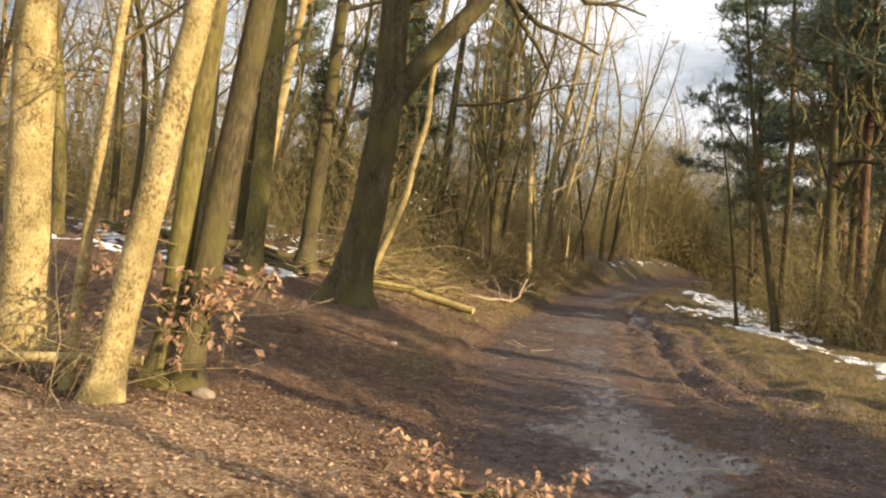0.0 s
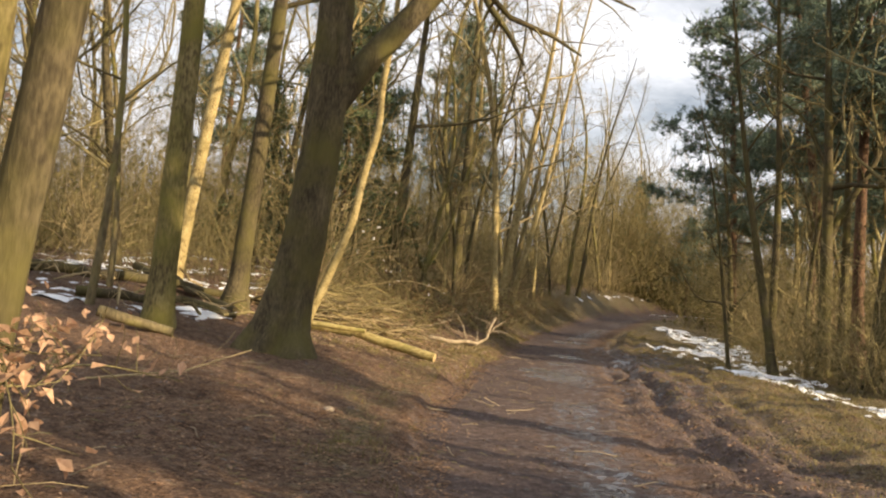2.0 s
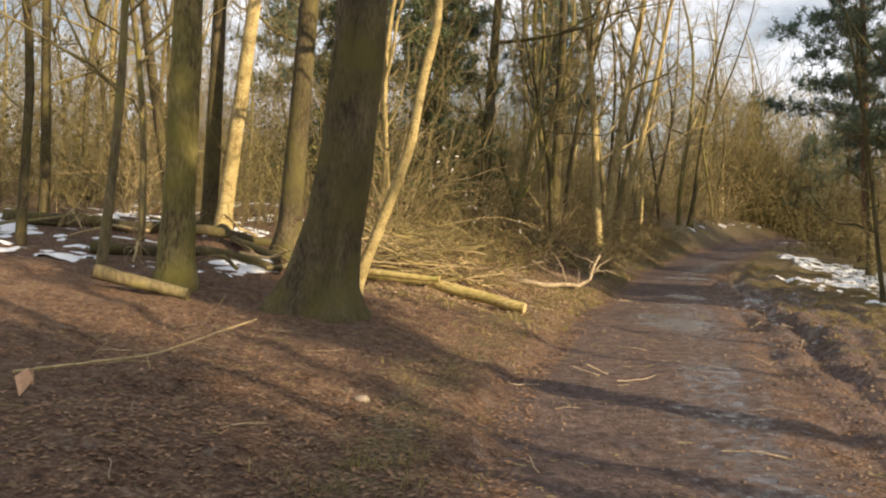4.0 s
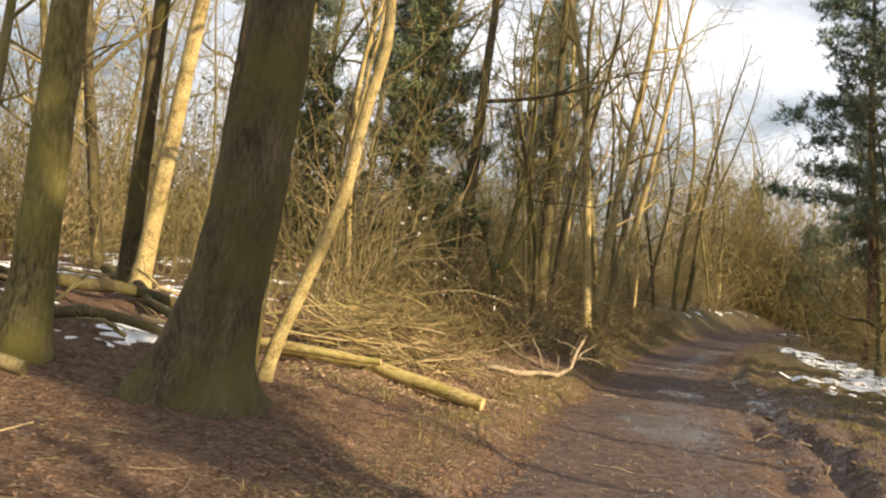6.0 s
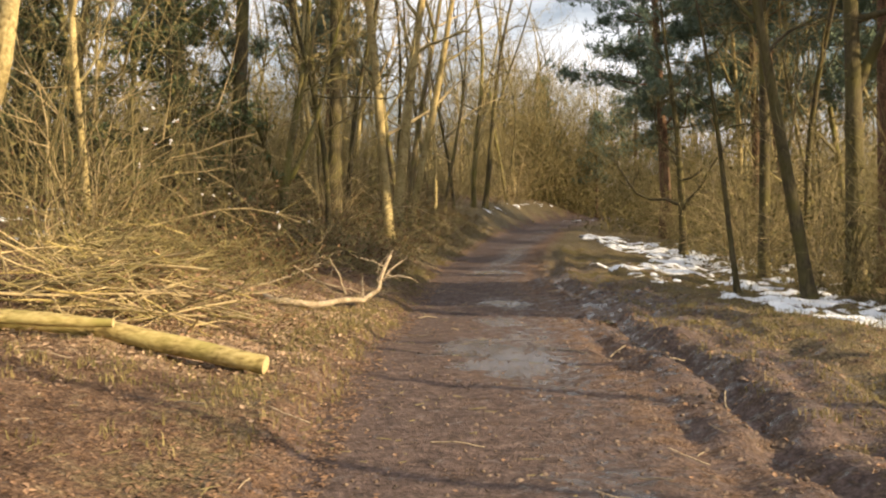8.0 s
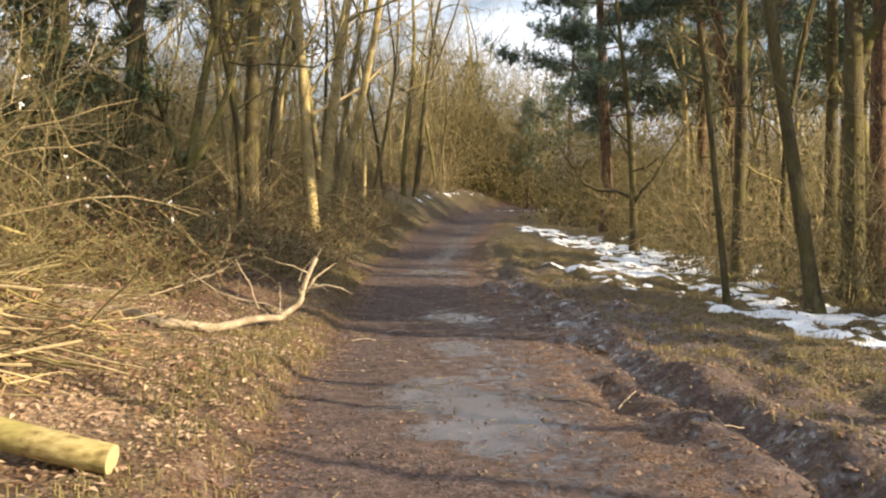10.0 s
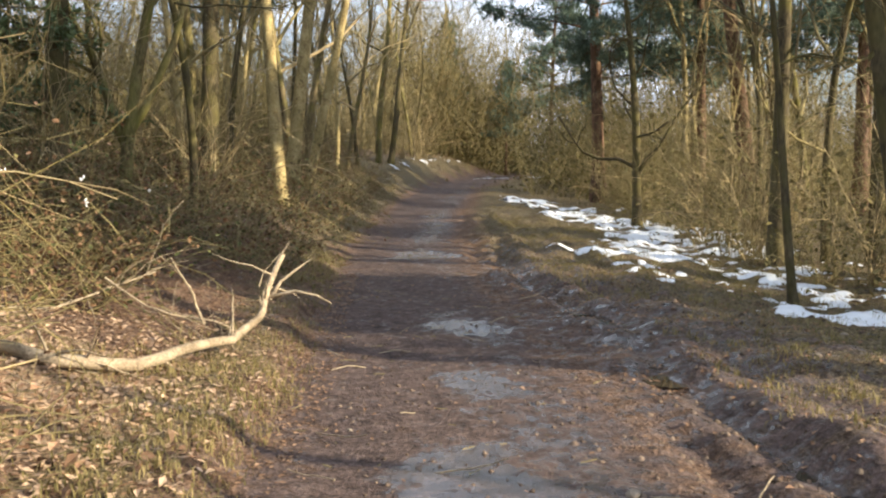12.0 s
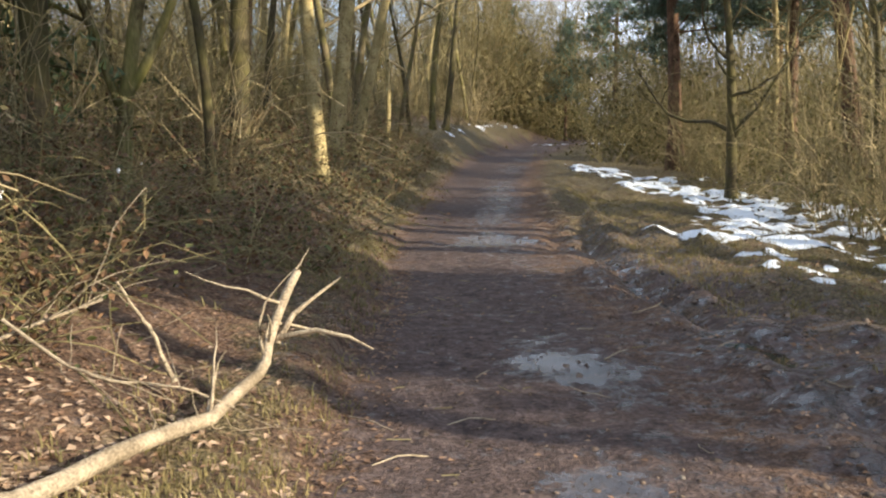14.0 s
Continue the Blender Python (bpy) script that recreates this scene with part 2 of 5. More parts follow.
def right_edge(y):
    return np.interp(y, [-60, 4, 7.7, 11.3, 18.8, 21, 25, 30, 39, 52, 71, 110], [1.6, 1.8, 2.03, 2.3, 3.5, 3.8, 4.4, 5.6, 8.2, 12.6, 21.5, 43])


def ease(v):
    v = np.clip(v, 0, 1)
    return v * v * (3 - 2 * v)


def lattice(seed):
    return np.random.RandomState(seed).rand(256, 256)


LATTICES = [lattice(k) for k in range(4)]


def bumps(x, y, size, seed=0):
    """Smooth value noise from -1 to 1 with features of that many metres."""
    x, y = np.asarray(x, float) / size, np.asarray(y, float) / size
    i, j = np.floor(x).astype(int), np.floor(y).astype(int)
    u, v = ease(x - i), ease(y - j)
    table = LATTICES[seed % 4]
    a, b = table[i % 256, j % 256], table[(i + 1) % 256, j % 256]
    c, d = table[i % 256, (j + 1) % 256], table[(i + 1) % 256, (j + 1) % 256]
    return 2 * ((a * (1 - u) + b * u) * (1 - v) + (c * (1 - u) + d * u) * v) - 1


def land(x, y):
    """Height of the ground."""
    x, y = np.asarray(x, float), np.asarray(y, float)
    out_left, out_right = left_edge(y) - x, x - right_edge(y)
    bank = np.interp(y, [0, 7, 14, 22, 34, 54], [0.13, 0.16, 0.35, 0.41, 0.93, 1.05])
    gain = np.interp(y, [5, 18], [0.25, 1.05])
    slope = np.interp(y, [0, 22, 30], [2.6, 2.6, 1.9])
    z = bank * ease(out_left / slope) + gain * (1 - np.exp(-np.maximum(out_left - slope, 0) / 5))
    z += (0.11 + 0.04 * bumps(x, y, 0.6, 3)) * ease(out_left / 0.22 + 0.5 * bumps(x, y, 0.8, 1)) * np.interp(y, [4, 8, 24, 30], [0.4, 1, 1, 0.3])
    z += 0.05 * ease(out_right / 0.8) - 0.12 * ease((out_right - 2.2) / 2.5) + 0.5 * ease((out_right - 7) / 20)
    z += 0.35 * ease((y - 38) / 30)
    near = np.exp(-np.maximum(np.abs(y - 15) - 25, 0) / 30)
    rough = 0.9 + 0.4 * ease(out_left / 0.5) + 1.9 * ease(out_right / 0.3) * ease((9 - out_right) / 4)
    z += near * rough * (0.028 * bumps(x, y, 0.9, 0) + 0.018 * bumps(x, y, 0.37, 1) + 0.010 * bumps(x, y, 0.17, 2))
    z += 0.10 * bumps(x, y, 5.0, 3) * ease((np.maximum(out_left, out_right) - 1) / 3)
    for shift, deep, wide in ((0.62, 0.12, 0.13), (1.75, 0.06, 0.15), (0.2, 0.04, 0.10), (1.2, 0.045, 0.12)):
        along = out_right - shift - 0.14 * bumps(y, y * 0 + shift, 2.3, 1) - 0.05 * bumps(y, y * 0 + shift, 0.5, 2)
        z -= deep * np.exp(-((along / wide) ** 2)) * np.clip(0.6 + 0.7 * bumps(x, y, 1.3, 2), 0.2, 1.2) * ease((y - 6) / 5) * ease((46 - y) / 10)
        z += 0.4 * deep * np.exp(-(((along - 0.3) / 0.14) ** 2)) * ease((y - 6) / 5) * ease((46 - y) / 10)
    return z


def spread_steps(near_a, near_b, step, far_a, far_b, growth=1.12):
    inner = list(np.arange(near_a, near_b, step))
    low, high, d = [], [], step
    x = inner[0]
    while x > far_a:
        d *= growth
        x -= d
        low.append(x)
    d, x = step, inner[-1]
    while x < far_b:
        d *= growth
        x += d
        high.append(x)
    return np.array(low[::-1] + inner + high)


def build_ground():
    xs, ys = spread_steps(-4.5, 10, 0.08, -400, 400), spread_steps(3.5, 33, 0.09, -300, 900)
    gx, gy = np.meshgrid(xs, ys)
    gz = land(gx, gy)
    nx, ny = len(xs), len(ys)
    verts = np.stack([gx, gy, gz], -1).reshape(-1, 3)
    k = (np.arange(ny - 1)[:, None] * nx + np.arange(nx - 1)[None, :]).ravel()
    faces = np.stack([k, k + 1, k + 1 + nx, k + nx], -1)
    mesh = bpy.data.meshes.new("ground")
    mesh.from_pydata(verts.tolist(), [], faces.tolist())
    mesh.shade_smooth()
    x, y = gx.ravel(), gy.ravel()
    out_left, out_right = left_edge(y) - x, x - right_edge(y)
    inside = np.minimum(-out_left, -out_right)
    mud = ease(0.5 + inside / 1.1)
    churn = ease(1 - np.abs(out_right - 0.9) / 1.9) * ease((34 - y) / 12)
    mud = np.maximum(mud, 0.8 * churn)
    wet = ease(1 - np.abs(out_right + 0.5) / 0.7) * (0.24 + 0.6 * bumps(x, y, 1.7, 1) + 0.4 * ease((9.5 - y) / 3))
    wet = np.maximum(wet, 0.6 * ease(1 - np.abs(out_right - 0.62) / 0.2) * ease((y - 12) / 6) * ease((30 - y) / 5))
    # Wet churned mud; its darkening also puts some verge shade into the colour.
    wet = np.maximum(wet, 0.5 * churn * (0.7 + 0.5 * bumps(x, y, 1.4, 3)) * ease((y - 12) / 6))
    wet *= ease((out_right + 1.6) / 0.4)
    for px, py, size in ((2.5, 17.9, 0.75), (1.5, 6.6, 1.0), (3.5, 22.0, 0.7), (3.0, 20.2, 0.5), (4.6, 28.0, 0.9)):
        spot = np.hypot((x - px) * 1.5, (y - py) * 0.8) / size + 0.45 * bumps(x, y, 0.8, 3) + 0.45 * bumps(x, y, 0.3, 2)
        wet = np.maximum(wet, 1.1 * ease(1.25 - spot))
    grass = np.maximum(0.75 * ease(out_right / 0.8), 0.55 * ease(1 - np.abs(out_left - 0.5) / 0.6) * ease((y - 5) / 5))
    grass = np.maximum(grass, 0.8 * ease(out_left / 0.3) * ease((y - 26) / 5) * ease((5 - out_left) / 3))
    # Sunny spots of the litter, brightened in colour through this mask.
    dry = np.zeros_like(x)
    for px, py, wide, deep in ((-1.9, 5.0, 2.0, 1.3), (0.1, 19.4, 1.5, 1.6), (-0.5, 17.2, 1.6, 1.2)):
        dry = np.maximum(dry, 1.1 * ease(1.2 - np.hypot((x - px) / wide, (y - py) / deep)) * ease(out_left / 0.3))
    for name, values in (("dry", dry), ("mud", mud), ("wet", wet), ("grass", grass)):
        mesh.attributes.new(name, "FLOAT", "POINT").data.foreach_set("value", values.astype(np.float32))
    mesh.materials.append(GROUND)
    return tagged(new("ground", mesh), "muddy woodland floor with brown leaf litter, grass and a trodden path", "ground", kind="structure")


build_ground()


# ---- geometry helpers ----
class Geo:
    """Collects vertices and faces of one mesh."""

    def __init__(self):
        self.verts, self.faces, self.count = [], [], 0

    def add(self, verts, faces):
        self.verts.append(np.asarray(verts, float))
        self.faces.append((np.asarray(faces, int) + self.count))
        self.count += len(verts)

    def tube(self, points, radii, sides=6, cap=False, wobble=None):
        """A tapered tube along points."""
        p, r = np.asarray(points, float), np.asarray(radii, float)
        t = np.gradient(p, axis=0)
        t /= np.linalg.norm(t, axis=1)[:, None] + 1e-9
        ref = np.where(np.abs(t[:, 2:3]) > 0.9, np.array([[1.0, 0, 0]]), np.array([[0, 0, 1.0]]))
        ref = np.broadcast_to(ref[len(ref) // 2], t.shape)
        u = np.cross(t, ref)
        u /= np.linalg.norm(u, axis=1)[:, None] + 1e-9
        v = np.cross(t, u)
        a = np.arange(sides) * 2 * np.pi / sides
        rr = r[:, None] * np.ones(sides) if wobble is None else r[:, None] * wobble
        ring = p[:, None] + (u[:, None] * np.cos(a)[None, :, None] + v[:, None] * np.sin(a)[None, :, None]) * rr[..., None]
        n = len(p)
        k = np.arange(n - 1)[:, None] * sides
        j = np.arange(sides)[None, :]
        quads = np.stack([k + j, k + sides + j, k + sides + (j + 1) % sides, k + (j + 1) % sides], -1).reshape(-1, 4)
        self.add(ring.reshape(-1, 3), quads)
        if cap:
            for row in (0, n - 1):
                ends = ring[row]
                self.add(np.vstack([ends, ends.mean(0)]), [[q, (q + 1) % sides, sides, sides] for q in range(sides)])

    def make(self, name, mat, parent=None, label="", smooth=True):
        mesh = bpy.data.meshes.new(name)
        if self.count:
            faces = np.vstack(self.faces).tolist()
            faces = [f if f[2] != f[3] else f[:3] for f in faces]
            mesh.from_pydata(np.vstack(self.verts).tolist(), [], faces)
        if smooth:
            mesh.shade_smooth()
        mesh.materials.append(mat)
        ob = new(name, mesh)
        if parent is not None:
            ob.parent = parent
        return tagged(ob, label) if label else ob


def leaves(geo, rng, places, size, flat=0.6, curl=0.35):
    """Folded leaves, each of two halves along a midrib, at the given places."""
    n = len(places)
    if not n:
        return
    yaw = rng.uniform(0, 2 * np.pi, n)
    tip = np.stack([np.cos(yaw), np.sin(yaw), rng.normal(0, flat, n)], -1)
    tip /= np.linalg.norm(tip, axis=1)[:, None]
    side = np.stack([-np.sin(yaw), np.cos(yaw), rng.normal(0, flat, n)], -1)
    side -= tip * (side * tip).sum(1)[:, None]
    side /= np.linalg.norm(side, axis=1)[:, None]
    up = np.cross(tip, side)
    s = size * rng.uniform(0.6, 1.3, n)[:, None]
    fold = curl * rng.uniform(0.2, 1.4, n)[:, None]
    p = np.asarray(places, float)
    pts = [p - 0.5 * s * tip, p + 0.5 * s * tip + up * s * fold * 0.35, p + s * (0.30 * side + 0.08 * tip + up * fold * 0.5), p + s * (-0.30 * side + 0.08 * tip + up * fold * 0.5)]
    verts = np.stack(pts, 1).reshape(-1, 3)
    k = np.arange(n)[:, None] * 4
    faces = np.vstack([k + np.array([[0, 2, 1, 1]]), k + np.array([[0, 1, 3, 3]])])
    geo.add(verts, faces)


def blades(geo, rng, places, height, width=0.006, lean=0.5):
    """Grass blades of three tapering pieces."""
    n = len(places)
    yaw = rng.uniform(0, 2 * np.pi, n)
    out = np.stack([np.cos(yaw), np.sin(yaw), np.zeros(n)], -1)
    side = np.stack([-np.sin(yaw), np.cos(yaw), np.zeros(n)], -1)
    h = (height * rng.uniform(0.4, 1.2, n))[:, None]
    bend = (lean * rng.uniform(0.2, 1.6, n))[:, None]
    w = width * rng.uniform(0.7, 1.3, n)[:, None]
    p, z = np.asarray(places, float), np.array([[0, 0, 1.0]])
    mid = p + h * (0.6 * z + 0.25 * bend * out)
    top = p + h * ((1 - 0.25 * bend) * z + bend * out)
    verts = np.stack([p - side * w, p + side * w, mid - side * w * 0.7, mid + side * w * 0.7, top], 1).reshape(-1, 3)
    k = np.arange(n)[:, None] * 5
    geo.add(verts, np.vstack([k + np.array([[0, 1, 3, 2]]), k + np.array([[2, 3, 4, 4]])]))


def unit(v):
    return v / (np.linalg.norm(v) + 1e-9)


def bough(rng, start, way, length, droop=0.0, kink=0.16, steps=5):
    """Points of a branch that wanders from start."""
    pts, d = [np.array(start, float)], unit(np.array(way, float))
    for _ in range(steps):
        d = unit(d + rng.normal(0, kink, 3) + np.array([0, 0, -droop]))
        pts.append(pts[-1] + d * length / steps)
    return np.array(pts)


def branch_out(geo, rng, points, radius, level, twig_geo, spare, count, length):
    """Side branches of a branch, down to twigs."""
    for _ in range(count):
        f = rng.uniform(0.25, 1.0)
        k = min(int(f * (len(points) - 1)), len(points) - 2)
        base = points[k] + (points[k + 1] - points[k]) * (f * (len(points) - 1) - k)
        along = unit(points[k + 1] - points[k])
        side = unit(np.cross(along, rng.normal(0, 1, 3)))
        way = unit(along * rng.uniform(0.3, 0.8) + side * rng.uniform(0.6, 1.1) + np.array([0, 0, 0.12]))
        reach = length * rng.uniform(0.5, 1.1) * (1.15 - 0.5 * f)
        thick = max(radius * (1 - 0.7 * f) * 0.55, 0.006)
        pts = bough(rng, base, way, reach, -0.02, 0.28, 4 if level > 1 else 1 if twig_geo is geo else 2)
        radii = np.linspace(thick, thick * 0.25, len(pts))
        (geo if level > 1 else twig_geo).tube(pts, radii, 4 if level > 1 else 3)
        if level > 1:
            branch_out(geo, rng, pts, thick, level - 1, twig_geo, spare, spare, reach * 0.55)


def trunk_line(base, lean, height, sway, rng, steps=12):
    f = np.linspace(0, 1, steps)
    p1, p2 = rng.uniform(0, 6.3, 2)
    x = lean[0] * f + sway * (np.sin(4 * f + p1) - np.sin(p1)) * f
    y = lean[1] * f + sway * (np.sin(5 * f + p2) - np.sin(p2)) * f
    return np.array(base)[None, :] + np.stack([x * height, y * height, f * height], -1)


def bare_tree(name, label, base, height, radius, lean=(0, 0), sway=0.02, seed=1, bark=None, twig=None, limbs=9, from_height=0.35, level=2, spread=0.32, per_limb=7, flare=1.5, sides=10, group="", forks=(), per_branch=5, far=False, course=None, grooves=()):
    """A leafless tree: trunk with root flare, limbs, and twigs. forks: (height, (dx, dy, dz), length, radius share) of great limbs of their own."""
    rng = np.random.RandomState(seed)
    thing = tagged(new(name), label, "tree", group)
    thing.location = base
    line = trunk_line((0, 0, -0.12), lean, height, sway, rng, 90)
    if course:
        bend = np.array(course, float)
        for k in (0, 1):
            drift = np.interp(line[:, 2], bend[:, 2], bend[:, k])
            for _ in range(2):
                drift[1:-1] = (drift[:-2] + 2 * drift[1:-1] + drift[2:]) / 4
            line[:, k] = drift
    f = np.linspace(0, 1, len(line))
    radii = radius * (1 - 0.85 * f ** 1.1) * (1 + (flare - 1) * np.exp(-np.maximum(line[:, 2], 0) / (1.1 * radius + 0.05)))
    geo = Geo()
    fine = np.linspace(0, 1, 13 if far else 44) ** 1.5
    pts = np.stack([np.interp(fine, f, line[:, k]) for k in range(3)], -1)
    a = np.arange(sides) * 2 * np.pi / sides
    lobes = 1 + 0.05 * np.sin(3 * a[None, :] + 5 * fine[:, None]) + 0.03 * rng.normal(0, 1, (len(fine), sides))
    lobes += 0.38 * np.maximum(np.sin(a[None, :] * 4 + seed), 0) ** 2 * (flare - 1) * np.exp(-np.maximum(pts[:, 2:3], 0) / (1.1 * radius + 0.03))
    for turn, deep in grooves:
        away = np.angle(np.exp(1j * (a[None, :] - turn - 0.25 * np.sin(2 * pts[:, 2:3]))))
        lobes = lobes - deep * np.exp(-((away / 0.22) ** 2))
    geo.tube(pts, np.interp(fine, f, radii), sides, wobble=lobes)
    geo.make("trunk", bark, thing)
    twigs, rest = Geo(), Geo()
    for up, way, length, share in forks:
        at = np.array([np.interp(up, line[:, 2], line[:, k]) for k in range(3)])
        big, own = bough(rng, at, way, length, -0.02, 0.07, 9), Geo()
        own.tube(big, np.linspace(radius * share, radius * share * 0.25, len(big)), 9)
        branch_out(own, rng, big, radius * share, 2, twigs, per_branch, per_limb + 4, length * 0.35)
        own.make("limb", bark, thing)
    for k in range(limbs):
        up = from_height + (0.97 - from_height) * (k + rng.uniform(0, 1)) / limbs
        at = np.array([np.interp(up, f, line[:, c]) for c in range(3)])
        turn = k * 2.4 + rng.uniform(-0.5, 0.5)
        way = np.array([np.cos(turn), np.sin(turn), rng.uniform(0.3, 1.1)])
        reach = height * spread * (1.15 - 0.75 * up) * rng.uniform(0.7, 1.2)
        thick = np.interp(up, f, radii) * rng.uniform(0.35, 0.6)
        pts, own = bough(rng, at, way, reach, -0.07, 0.22, 6), rest if far else Geo()
        own.tube(pts, np.linspace(thick, 0.25 * thick, len(pts)), 5)
        branch_out(own, rng, pts, thick, level, own if far else twigs, per_branch, per_limb, reach * 0.5)
        if not far:
            own.make("limb", bark, thing)
    if far:
        rest.make("crown", twig, thing, "leafless crown of fine twigs")
    else:
        tagged(twigs.make("twig_mass", twig, thing), kind="stuff")
    return thing


def pine_tree(label, base, height, radius, lean=(0, 0), seed=1, crown_from=0.35, reach=3.6, whorls=15, group=""):
    """A Scots pine: bare reddish stem, drooping boughs and clumps of needles."""
    rng = np.random.RandomState(seed)
    thing = tagged(new("pine_tree"), label, "tree", group)
    thing.location = base
    line = trunk_line((0, 0, -0.1), lean, height, 0.012, rng, 14)
    f = np.linspace(0, 1, len(line))
    radii = radius * (1 - 0.85 * f) * (1 + 0.4 * np.exp(-line[:, 2] / 0.3))
    stem, arms, needle = Geo(), Geo(), Geo()
    stem.tube(line, radii, 9)
    stem.make("trunk", BARK_PINE, thing)
    for k in range(whorls):
        up = crown_from + (0.99 - crown_from) * (k / whorls)
        for turn in rng.uniform(0, 6.3, 4):
            at = np.array([np.interp(up, f, line[:, c]) for c in range(3)])
            size = reach * (1.08 - (up - crown_from) / (1 - crown_from)) ** 0.7 * rng.uniform(0.45, 1.1)
            pts = bough(rng, at, (np.cos(turn), np.sin(turn), 0.25), size, 0.03, 0.13, 6)
            arms.tube(pts, np.linspace(0.035, 0.01, len(pts)), 4)
            for _ in range(int(10 + 15 * size)):
                w = rng.uniform(0.3, 1.0)
                c = np.array([np.interp(w, np.linspace(0, 1, len(pts)), pts[:, q]) for q in range(3)]) + rng.normal(0, 0.3, 3) * (1, 1, 0.6)
                tuft(needle, rng, c, 0.34)
    tagged(arms.make("bough_mass", BARK_PINE, thing), kind="stuff")
    needle.make("crown", NEEDLES, thing, "dark blue-green needle clumps", smooth=False)
    return thing


def spruce_tree(label, base, height, radius, seed):
    """A young spruce: tiers of level boughs fringed with short dark needles."""
    rng = np.random.RandomState(seed)
    thing = tagged(new("spruce_tree"), label, "tree")
    thing.location = base
    line = trunk_line((0, 0, -0.1), (0.01, 0), height, 0.008, rng, 14)
    stem, arms, needle = Geo(), Geo(), Geo()
    stem.tube(line, radius * np.linspace(1, 0.15, 14), 8)
    stem.make("trunk", BARK_DARK, thing)
    for up in np.arange(0.12, 0.98, 0.045):
        for turn in rng.uniform(0, 6.3, 6):
            at = np.array([np.interp(up, np.linspace(0, 1, 14), line[:, c]) for c in range(3)])
            pts = bough(rng, at, (np.cos(turn), np.sin(turn), 0.1), height * 0.30 * (1.05 - up) * rng.uniform(0.6, 1.15) + 0.15, 0.05, 0.1, 5)
            arms.tube(pts, np.linspace(0.018, 0.004, len(pts)), 4)
            for _ in range(int(4 + 8 * (1.05 - up))):
                w = rng.uniform(0.25, 1.0)
                c = np.array([np.interp(w, np.linspace(0, 1, len(pts)), pts[:, q]) for q in range(3)]) + rng.normal(0, 0.16, 3) * (1, 1, 0.25)
                tuft(needle, rng, c, 0.17, 9)
    tagged(arms.make("bough_mass", BARK_DARK, thing), kind="stuff")
    needle.make("crown", SPRUCE_NEEDLES, thing, "dark green needle tiers", smooth=False)
    return thing


def tuft(geo, rng, centre, size, count=12):
    """A clump of needle blades round a shoot."""
    ways = rng.normal(0, 1, (count, 3)) + np.array([0, 0, 0.5])
    ways /= np.linalg.norm(ways, axis=1)[:, None]
    side = np.cross(ways, rng.normal(0, 1, (count, 3)))
    side /= np.linalg.norm(side, axis=1)[:, None]
    start = centre + rng.normal(0, 0.05, (count, 3))
    tip = start + ways * size * rng.uniform(0.6, 1.1, (count, 1))
    verts = np.stack([start - side * 0.024, start + side * 0.024, tip], 1).reshape(-1, 3)
    k = np.arange(count)[:, None] * 3
    geo.add(verts, k + np.array([[0, 1, 2, 2]]))


def on_land(x, y, sink=0.0):
    return (x, y, float(land(x, y)) - sink)


